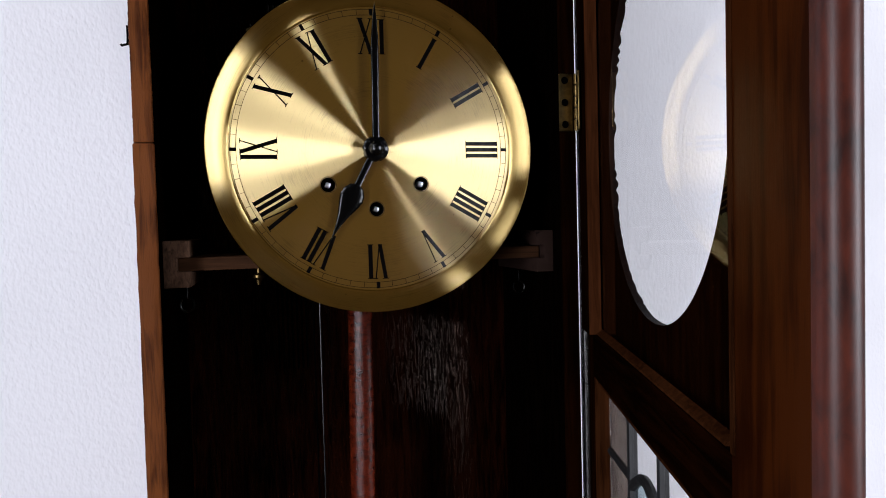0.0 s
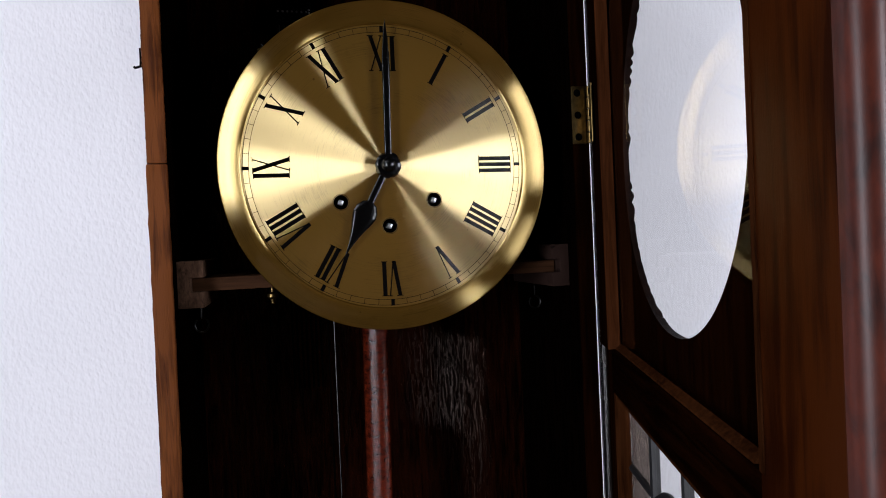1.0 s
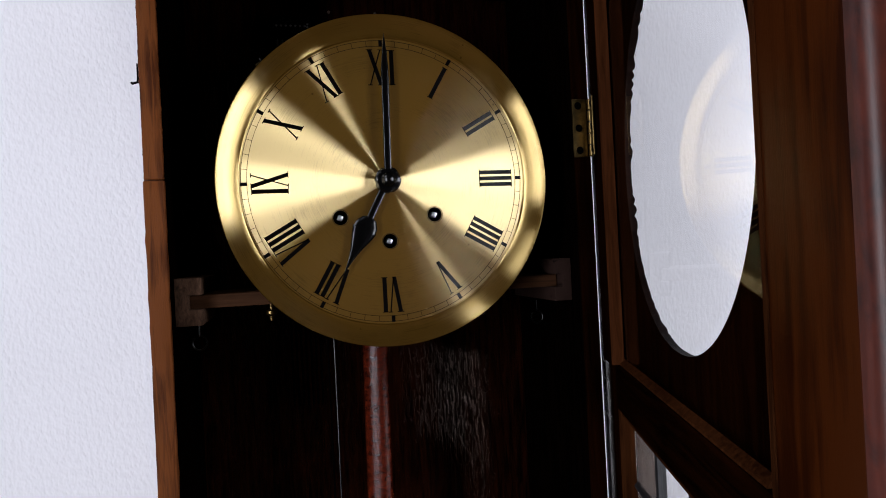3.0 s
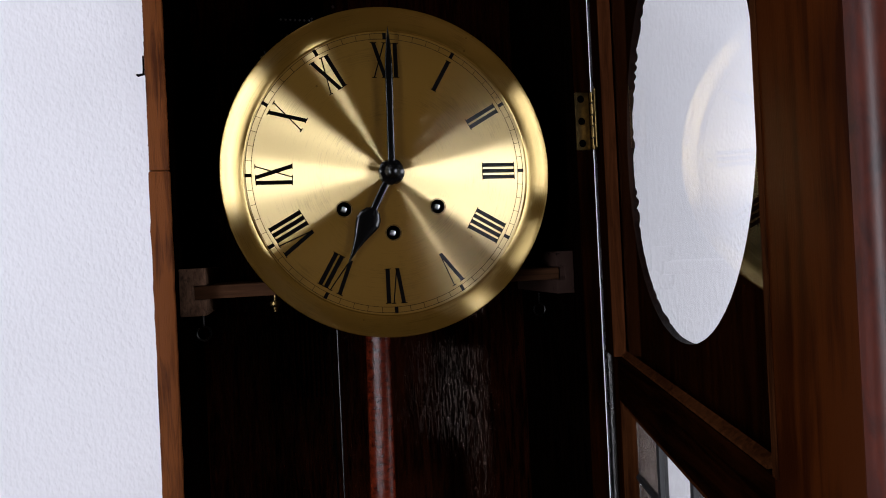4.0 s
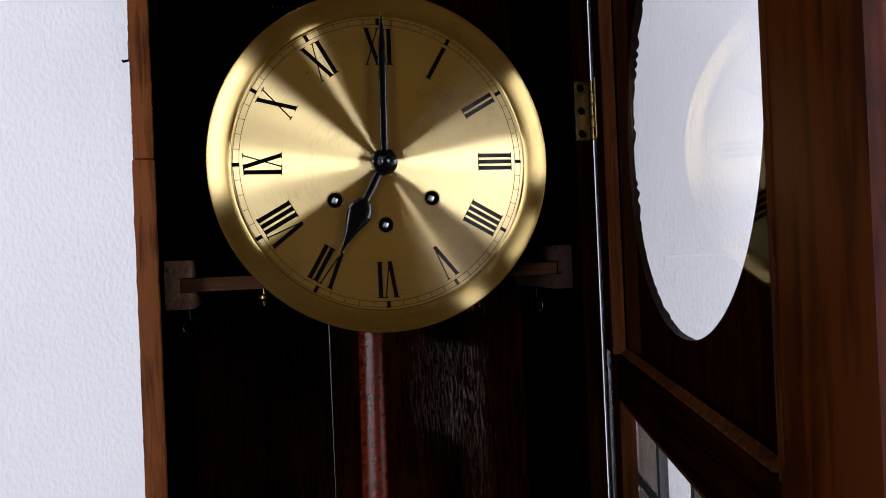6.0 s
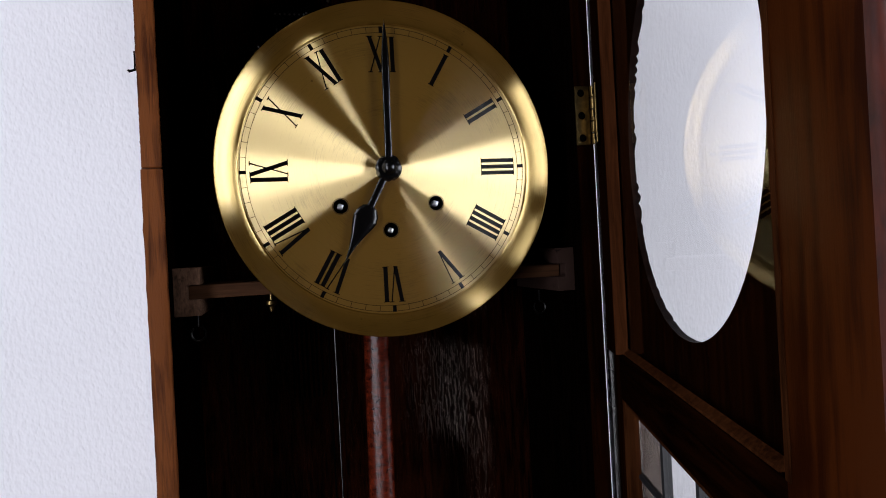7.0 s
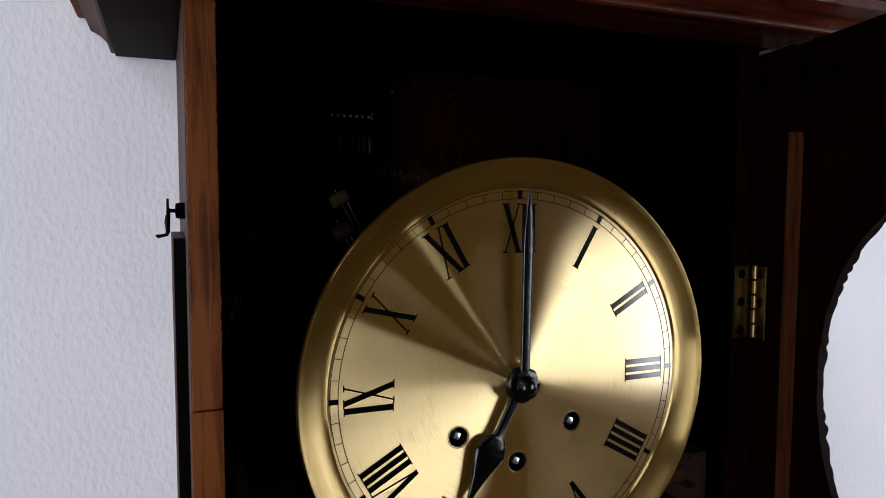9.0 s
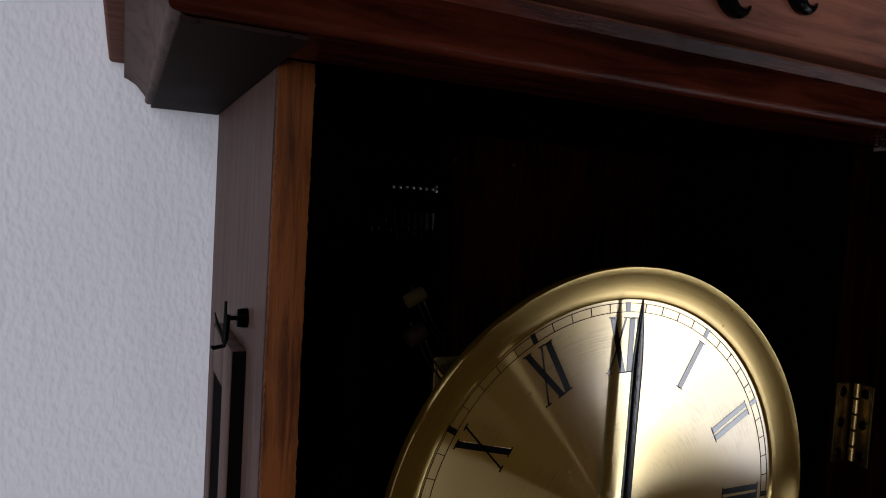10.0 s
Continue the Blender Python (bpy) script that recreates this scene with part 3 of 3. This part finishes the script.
minute = [(0.0023, 0.0), (0.0023, 0.030), (0.0024, 0.050), (0.0025, 0.060), (0.0023, 0.068), (0.0014, 0.080), (0.0006, 0.087), (0.0, 0.0905)]
hourp = [(0.0023, 0.0), (0.0023, 0.0255), (0.0046, 0.0268), (0.0068, 0.0300), (0.0075, 0.0340), (0.0067, 0.0385), (0.0050, 0.0430), (0.0032, 0.0480), (0.0019, 0.0530), (0.0010, 0.0580), (0.0, 0.0640)]
part("minute_pointer", pointer(minute, -0.0060, -0.0068, -0.0074, 5), M_BLACK, clock, "long black leaf-shaped minute pointer at twelve", pose(0, 0, ZC, 0, 0.9, 0))
part("hour_pointer", pointer(hourp, -0.0034, -0.0040, -0.0054, 5), M_BLACK, clock, "black spade hour pointer at seven", pose(0, 0, ZC, 0, 207.6, 0))


def serrated(bm):
    """Nicks the rim of a turned boss."""
    rnd = random.Random(5)
    for i, v in enumerate(bm.verts):
        r = math.hypot(v.co.x, v.co.z)
        if r > 0.0072:
            k = 0.93 if int(math.atan2(v.co.z, v.co.x) / math.pi * 16 + 100) % 2 else 1.0
            k *= rnd.uniform(0.975, 1.0)
            v.co.x *= k
            v.co.z *= k
    return bm


part("hub", serrated(lathe([(0.0001, 0.002), (0.0045, 0.002), (0.0045, -0.0030), (0.0084, -0.0030), (0.0084, -0.0048), (0.0082, -0.0066), (0.0074, -0.0074), (0.0048, -0.0076), (0.0046, -0.0084),
                   (0.0040, -0.0092), (0.0034, -0.0100), (0.0032, -0.0112), (0.0022, -0.0121), (0.0001, -0.0124)], 32)), M_BLACK, clock, "black centre boss with knurled nut", dial_at)

# movement behind the dial
movement = empty_part("movement", clock, label="brass three-train movement on its seat board")
for y in (0.014, 0.062):
    part("plate", box(-0.054, 0.054, y, y + 0.003, 1.541, 1.655, 0.001), M_BRASS, movement, "brass movement plate")
for px in (-0.048, 0.048):
    for pz in (1.548, 1.648):
        part("pillar", lathe([(0.004, 0.017), (0.003, 0.028), (0.003, 0.05), (0.004, 0.062)], 16), M_BRASS, movement, "", pose(px, 0, pz))
part("seat_board", box(-0.1225, 0.1185, 0.020, 0.082, 1.5262, 1.5345, 0.0006), M_SEAT, clock, "thin brown wooden seat board")


def bracket_block(x0, x1, slot0, slot1):
    """A wooden block with a slot in its inner end that takes the seat board."""
    za, zb, s0, s1 = 1.5165, 1.5455, 1.5262, 1.5350
    inner = x1 if slot1 > slot0 else x0
    pts = [(x0, za), (x1, za), (x1, zb), (x0, zb)]
    if inner == x1:
        pts = [(x0, za), (x1, za), (x1, s0), (slot0, s0), (slot0, s1), (x1, s1), (x1, zb), (x0, zb)]
    else:
        pts = [(x0, za), (x1, za), (x1, zb), (x0, zb), (x0, s1), (slot0, s1), (slot0, s0), (x0, s0)]
    return prism(pts, "y", 0.012, 0.095, 0.0005)


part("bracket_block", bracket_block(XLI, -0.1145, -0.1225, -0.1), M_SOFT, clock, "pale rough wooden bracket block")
# Right block stands in shade; that shade is put into its darker wood colour.
part("bracket_block", bracket_block(0.1135, XRI, 0.1195, 0.1), M_SOFFIT, clock, "wooden bracket block, darkened for shade")
part("thumb_screw", lathe([(0.0001, 1.526), (0.0012, 1.526), (0.0012, 1.5225), (0.0034, 1.5215), (0.0036, 1.5195), (0.0018, 1.5180), (0.0012, 1.5150), (0.0001, 1.5150)], 20, "z"), M_BRASS, clock, "small brass thumb screw", pose(-0.0743, 0.031, 0))


def eye_ring(x, y, z):
    pts = [(x, y, 1.5165), (x, y, z + 0.0045)]
    ring = [(x + 0.0042 * math.sin(a), y, z + 0.0045 * math.cos(a)) for a in [i * 2 * math.pi / 16 for i in range(15)]]
    return tube(pts + ring, 0.0006, 8)


part("wire_loop", eye_ring(-0.118, 0.022, 1.505), M_WIRE, clock, "bent steel wire loop")
part("wire_loop", eye_ring(0.1065, 0.030, 1.505), M_WIRE, clock, "bent steel wire loop")


def rod_bar():
    """Flattened wooden pendulum rod, oval in section."""
    bm = bmesh.new()
    rings = []
    for i in range(26):
        z = 1.52 - 0.46 * i / 25
        rings.append([bm.verts.new((0.0091 * math.cos(a), 0.0060 * math.sin(a), z)) for a in [k * 2 * math.pi / 20 for k in range(20)]])
    for a, b in zip(rings, rings[1:]):
        for k in range(20):
            bm.faces.new((a[k], a[(k + 1) % 20], b[(k + 1) % 20], b[k]))
    bm.faces.new(rings[0])
    bm.faces.new(rings[-1])
    bmesh.ops.recalc_face_normals(bm, faces=bm.faces[:])
    return bm


part("pendulum_rod", rod_bar(), M_ROD, clock, "glossy red-brown wooden pendulum rod", pose(-0.0058, 0.050, 0) @ Matrix.Translation((0, 0, 1.52)) @ pose(0, 0, 0, 0, 0.8, 0) @ pose(0, 0, 0, 0, 0, -28) @ Matrix.Translation((0, 0, -1.52)))

# gong rods and hammers
gong = part("gong_block", box(-0.0660, -0.0365, 0.1020, 0.1185, 1.7235, 1.7380, 0.0015), M_GONG, clock, "dark iron gong block")
for i in range(7):
    gx = -0.0626 + i * 0.0035
    part("gong_rod", tube([(gx, 0.1008, 1.7235), (gx, 0.0990, 1.7130), (gx + 0.0002, 0.0990, 1.444)], 0.0008, 8), M_GONG, gong, "thin dark steel gong rod")
    part("gong_collet", lathe([(0.0001, 1.7100), (0.0010, 1.7100), (0.0012, 1.7108), (0.0012, 1.7185), (0.0001, 1.7185)], 10, "z"), M_DULL, gong, "", pose(gx, 0.0990, 0))
    part("gong_screw", lathe([(0.0001, 0.1010), (0.0006, 0.1011), (0.0008, 0.1018), (0.0008, 0.103), (0.0001, 0.103)], 12), M_PIN, gong, "", pose(gx, 0, 1.7304))
for sz in (1.7296, 1.7318):
    part("gong_screw", lathe([(0.0001, 0.1010), (0.0006, 0.1011), (0.0008, 0.1018), (0.0008, 0.103), (0.0001, 0.103)], 12), M_PIN, gong, "", pose(-0.0396, 0, sz))
for i in range(2):
    gx = -0.0375 + i * 0.0045
    part("gong_rod", tube([(gx, 0.0705, 1.56), (gx, 0.0705, 1.30)], 0.0006, 8), M_WIRE if i else M_GONG, gong, "thin bright steel gong rod")
for hx, hz, hy, r, mat in ((-0.0724, 1.6841, 0.0450, 0.0031, M_TAN), (-0.0712, 1.6686, 0.0450, 0.0038, M_SAWN)):
    hammer = part("hammer", lathe([(0.0001, -0.0047), (r * 0.9, -0.0043), (r, -0.0034), (r, 0.0034), (r * 0.9, 0.0043), (0.0001, 0.0047)], 20, "x"), mat, clock, "small hammer with leather tip", pose(hx, hy, hz, 0, -28, 0))
    part("hammer_arm", tube([(0.0002, 0, 1.6 * r), (0.0, 0, -0.013), (0.003, 0.002, -0.024)], 0.0004, 8), M_DULL, hammer)
    part("hammer_arm", tube([(0.0028, 0, -r), (0.0026, 0, -0.014), (0.005, 0.002, -0.024)], 0.0004, 8), M_DULL, hammer)
for nx in (-0.0216, 0.0152):
    part("nail", lathe([(0.0001, 0.1180), (0.0008, 0.1182), (0.0011, 0.1190), (0.0011, 0.121), (0.0001, 0.121)], 12), M_PIN, clock, "", pose(nx, 0, 1.748))

# shutter and hook on the outer side of the case
SX = -0.1466
shutter = empty_part("side_shutter", clock, label="small side shutter in a raised wooden frame")
for name, y0, y1, z0, z1 in (("shutter_stile", 0.0294, 0.048, 1.480, 1.668), ("shutter_stile", 0.0760, 0.0840, 1.480, 1.668),
                             ("shutter_rail", 0.0481, 0.0759, 1.650, 1.668), ("shutter_rail", 0.0481, 0.0759, 1.480, 1.498)):
    part(name, box(SX, XL + 0.0002, y0, y1, z0, z1, 0.0006), M_SIDE, shutter)
part("shutter_cloth", box(SX + 0.0006, XL + 0.0001, 0.0482, 0.0758, 1.4982, 1.6498), M_MATT_BLACK, shutter, "black cloth panel")
part("shutter_edge", box(SX + 0.0005, XL + 0.0001, 0.0288, 0.0293, 1.480, 1.6675), M_MATT_BLACK, shutter, "black front edge of the shutter")
part("hook_pin", tube([(-0.1480, 0.036, 1.6715), (-0.1480, 0.036, 1.6840)], [0.0007, 0.0005], 8), M_IRON, shutter, "thin black iron pin")
part("hook_tip", tube([(-0.1480, 0.036, 1.6700), (-0.1488, 0.050, 1.6735), (-0.1488, 0.058, 1.6765)], [0.0009, 0.0007, 0.0002], 8), M_IRON, shutter, "bent black iron tip")
hook = part("hook", tube([(XL, 0.030, 1.679), (-0.1470, 0.030, 1.679), (-0.1478, 0.0302, 1.6800), (-0.1480, 0.0315, 1.672), (-0.1486, 0.0325, 1.6690), (-0.1520, 0.033, 1.6682), (-0.1525, 0.033, 1.6690)], 0.0008, 8), M_IRON, clock, "small black iron swivel hook")
part("hook_plate", lathe([(0.0001, -0.1455), (0.0030, -0.1450), (0.0034, -0.1432), (0.0034, XL + 0.0003), (0.0001, XL + 0.0003)], 16, "x"), M_IRON, hook, "", pose(0, 0.030, 1.679))

# Added strip that blocks the bright wall showing through the hinge gap.
part("gap_blocker", box(XR - 0.0002, 0.1474, 0.0200, 0.0290, Z0, Z1, 0.0005), M_DOOR, clock, "dark strip added to block the bright gap behind the hinge")

# hinge on the case and door
hinge = empty_part("hinge", clock, label="old brass butt hinge with steel screws")
PIN = (0.1368, -0.0068)
part("leaf", box(0.1250, 0.1352, YF - 0.0012, YF + 0.0003, 1.6120, 1.6505, 0.0004), M_BRASS, hinge)
for k in range(5):
    z0 = 1.6120 + k * 0.0077
    part("knuckle", lathe([(0.0001, z0 + 0.0002), (0.0016, z0 + 0.0002), (0.0019, z0 + 0.0006), (0.0019, z0 + 0.0070), (0.0016, z0 + 0.0074), (0.0001, z0 + 0.0074)], 16, "z"), M_BRASS, hinge, "", pose(PIN[0], PIN[1], 0))
for sz in (1.6165, 1.6312, 1.6460):
    part("screw", lathe([(0.0001, YF - 0.0017), (0.0022, YF - 0.0016), (0.0026, YF - 0.0011), (0.0001, YF - 0.0011)], 16), M_IRON, hinge, "dark steel screw head", pose(0.1292, 0, sz))

# ---- the open door; u along its width, v outwards, z up ----
door = empty_part("door", clock, pose(0.148, -0.006, 0, 0, 0, -106.5), "open dark wooden door with oval glass and leaded panel")
DZ0, DZ1, U0, UA, UB = 0.985, 1.7598, -0.0180, 0.0135, 0.2530
FACE, REAR = -0.004, 0.0125
part("hinge_stile", box(U0, UA, FACE, REAR, DZ0, DZ1, 0.0012), M_DOOR, door)
part("hinge_lip", box(U0, -0.0020, -0.0075, FACE - 0.0001, DZ0, DZ1, 0.0008), M_LIP, door, "worn glossy lip beside the hinge")
part("free_stile", box(UB, 0.3030, FACE, 0.0078, DZ0, DZ1, 0.0006), M_STILE, door)
edge = [(0.3030, -0.0038)]
for i in range(13):
    a = math.pi * (i / 12 - 0.5)
    edge.append((0.3042 + 0.0048 * math.cos(a), 0.0020 + 0.0055 * math.sin(a)))
edge.append((0.3030, 0.0076))
part("edge_moulding", prism(edge, "z", DZ0, DZ1), M_RED, door, "rounded polished red-brown edge moulding", smooth=50)
part("top_rail", box(UA, UB, FACE, REAR, 1.7210, DZ1, 0.0008), M_RAIL, door)
part("middle_rail", box(UA, UB, FACE, REAR, 1.4470, 1.4770, 0.0008), M_RAIL, door)
part("bottom_rail", box(UA, UB, FACE, REAR, DZ0, 1.060, 0.0008), M_RAIL, door)


def oval_panel(u0, u1, z0, z1, uc, zc, a, b, v0, v1):
    """A board with an oval hole whose back arris is whittled into small scallops on the hinge side."""
    bm = bmesh.new()
    n = 720
    rings = []
    for v in (v0, v1):
        inner, outer = [], []
        for i in range(n):
            t = 2 * math.pi * i / n
            side = max(0.0, -math.cos(t)) ** 0.7
            k = 1 + (0.018 * math.sin(2 * t) ** 2 if math.cos(t) < 0 else 0.0) + (0.0022 * math.sin(29 * t + 1.0) + 0.0016 * math.sin(61 * t + 0.8 * math.sin(5 * t))) * side
            cut = abs(math.sin(33 * t + 1.6 * math.sin(7 * t) + 1.1 * math.sin(17 * t))) * (0.55 + 0.45 * math.sin(11 * t + 2 * math.sin(4 * t))) * side * 0.0017 if v == v1 else 0.0
            c, s = math.cos(t), math.sin(t)
            inner.append(bm.verts.new((uc + a * k * c, v + cut - (0.0009 * side if v == v1 else 0), zc + b * k * s)))
            du = ((u1 - uc) if c > 0 else (uc - u0)) / max(abs(c), 1e-6)
            dz = ((z1 - zc) if s > 0 else (zc - z0)) / max(abs(s), 1e-6)
            d = min(du, dz)
            outer.append(bm.verts.new((uc + d * c, v, zc + d * s)))
        rings.append((inner, outer))
    (i0, o0), (i1, o1) = rings
    for k in range(n):
        j = (k + 1) % n
        bm.faces.new((i0[k], i0[j], o0[j], o0[k]))
        bm.faces.new((i1[k], o1[k], o1[j], i1[j]))
        bm.faces.new((i0[k], i1[k], i1[j], i0[j])).material_index = 1
        bm.faces.new((o0[k], o0[j], o1[j], o1[k]))
    bmesh.ops.recalc_face_normals(bm, faces=bm.faces[:])
    return bm


oval = part("oval_panel", oval_panel(UA, UB, 1.4770, 1.7210, 0.1350, 1.5986, 0.0990, 0.0980, 0.0041, 0.0082), M_DOOR, door, "dark wooden panel with a whittled oval opening")
oval.data.materials.append(M_SAWN)
pane = part("glass_pane", box(UA + 0.001, UB - 0.001, 0.0003, 0.0023, 1.4780, 1.7200), M_GLASS, door, "clear glass pane", smooth=0)
pane.visible_shadow = False


def clear_rear(ob):
    """Leaves the gloss on the face that looks into the case when the door is shut."""
    ob.data.materials.append(M_SEE)
    for p in ob.data.polygons:
        if p.normal.y > -0.5:
            p.material_index = 1


clear_rear(pane)


BU = 0.0244
part("stile_batten", prism([(-0.0018, -0.0084), (BU - 0.0002, -0.0084), (BU - 0.0002, -0.0002), (UA + 0.0003, -0.0002), (UA + 0.0003, -0.0042), (-0.0018, -0.0042)], "z", 1.4772, DZ1 - 0.0004), M_DOOR, door, "raised dark batten along the hinge stile")


def bead(kind):
    """Sloping glazing bead on one side of the pane."""
    if kind == "left":
        return prism([(BU, -0.0081), (BU + 0.0012, -0.0081), (BU + 0.0003, -0.0003), (BU, -0.0003)], "z", 1.4772, 1.7175)
    if kind == "right":
        return prism([(UB, -0.0035), (UB - 0.0012, -0.0034), (UB - 0.0040, 0.0000), (UB, 0.0000)], "z", 1.4772, 1.7208)
    if kind == "bottom":
        return prism([(-0.0035, 1.4772), (-0.0032, 1.4782), (0.0000, 1.4806), (0.0000, 1.4772)], "x", BU + 0.0014, UB - 0.0062)
    return prism([(-0.0035, 1.7208), (-0.0032, 1.7186), (0.0000, 1.7150), (0.0000, 1.7208)], "x", BU + 0.0014, UB - 0.0062)


part("glazing_bead", box(UB + 0.0002, UB + 0.0038, FACE - 0.0004, FACE - 0.0001, 1.4772, 1.7208), M_BEAD, door, "thin brown lath beside the pane")
# Light is in the bead colours: left one brightened, top one darkened.
for kind in ("left", "right", "bottom", "top"):
    part("glazing_bead", bead(kind), {"left": M_BEAD_LIT, "top": M_DOOR}.get(kind, M_BEAD), door, "thin red-brown glazing bead")

# leaded panel below the middle rail
LU0, LU1, LZ0, LZ1 = UA, UB, 1.060, 1.4470
part("glazing_bead", prism([(LU0, -0.0035), (LU0 + 0.0022, -0.0032), (LU0 + 0.0100, 0.0040), (LU0, 0.0040)], "z", LZ0, LZ1), M_BEAD, door)
part("glazing_bead", prism([(LU1, -0.0035), (LU1 - 0.0022, -0.0032), (LU1 - 0.0062, 0.0040), (LU1, 0.0040)], "z", LZ0, LZ1), M_BEAD, door)
part("glazing_bead", prism([(-0.0035, LZ1), (-0.0032, LZ1 - 0.0022), (0.0040, LZ1 - 0.0070), (0.0040, LZ1)], "x", LU0 + 0.01, LU1 - 0.0062), M_BEAD, door)
C1, C2 = 0.0794, 0.1416
ARC = [(C1 + (C2 - C1) * i / 12, 1.398 + 0.014 * math.sin(math.pi * i / 12)) for i in range(13)]
for name, bm, mat, lab in (
        ("lead_pane", box(LU0 + 0.004, C1, 0.0045, 0.0065, 1.401, LZ1 - 0.001), M_SMOKE, "brown ribbed glass piece"),
        ("lead_pane", box(LU0 + 0.004, C1, 0.0045, 0.0065, LZ0, 1.400), M_SMOKE, "brown ribbed glass piece"),
        ("lead_pane", prism([(C1, LZ1 - 0.001)] + ARC + [(C2, LZ1 - 0.001)], "y", 0.0045, 0.0065), M_GLASS, "clear glass piece"),
        ("lead_pane", prism([(C1, LZ0)] + ARC + [(C2, LZ0)], "y", 0.0047, 0.0067), M_TEAL, "teal glass piece"),
        ("lead_pane", box(C2, LU1 - 0.004, 0.0045, 0.0065, LZ0, LZ1 - 0.001), M_GLASS, "clear glass piece")):
    piece = part(name, bm, mat, door, lab, smooth=0)
    piece.visible_shadow = False
    if mat is M_GLASS:
        clear_rear(piece)
for path in ([(C1, 0.0055, LZ0), (C1, 0.0055, LZ1)], [(C2, 0.0055, LZ0), (C2, 0.0055, LZ1)], [(LU0 + 0.004, 0.0055, 1.3995), (C1, 0.0055, 1.4035)],
             [(u, 0.0055, z) for u, z in ARC]):
    part("lead_came", tube(path, 0.0030, 8), M_CAME, door, "dark lead came")
leaf = part("hinge_leaf", box(0.0046, 0.0142, -0.0110, -0.0098, 1.6120, 1.6505, 0.0004), M_BRASS, door, "old brass hinge leaf on the door")
for sz in (1.6165, 1.6312, 1.6460):
    part("screw", lathe([(0.0001, -0.0116), (0.0020, -0.0115), (0.0024, -0.0109), (0.0001, -0.0109)], 16), M_IRON, leaf, "dark steel screw head", pose(0.0096, 0, sz))
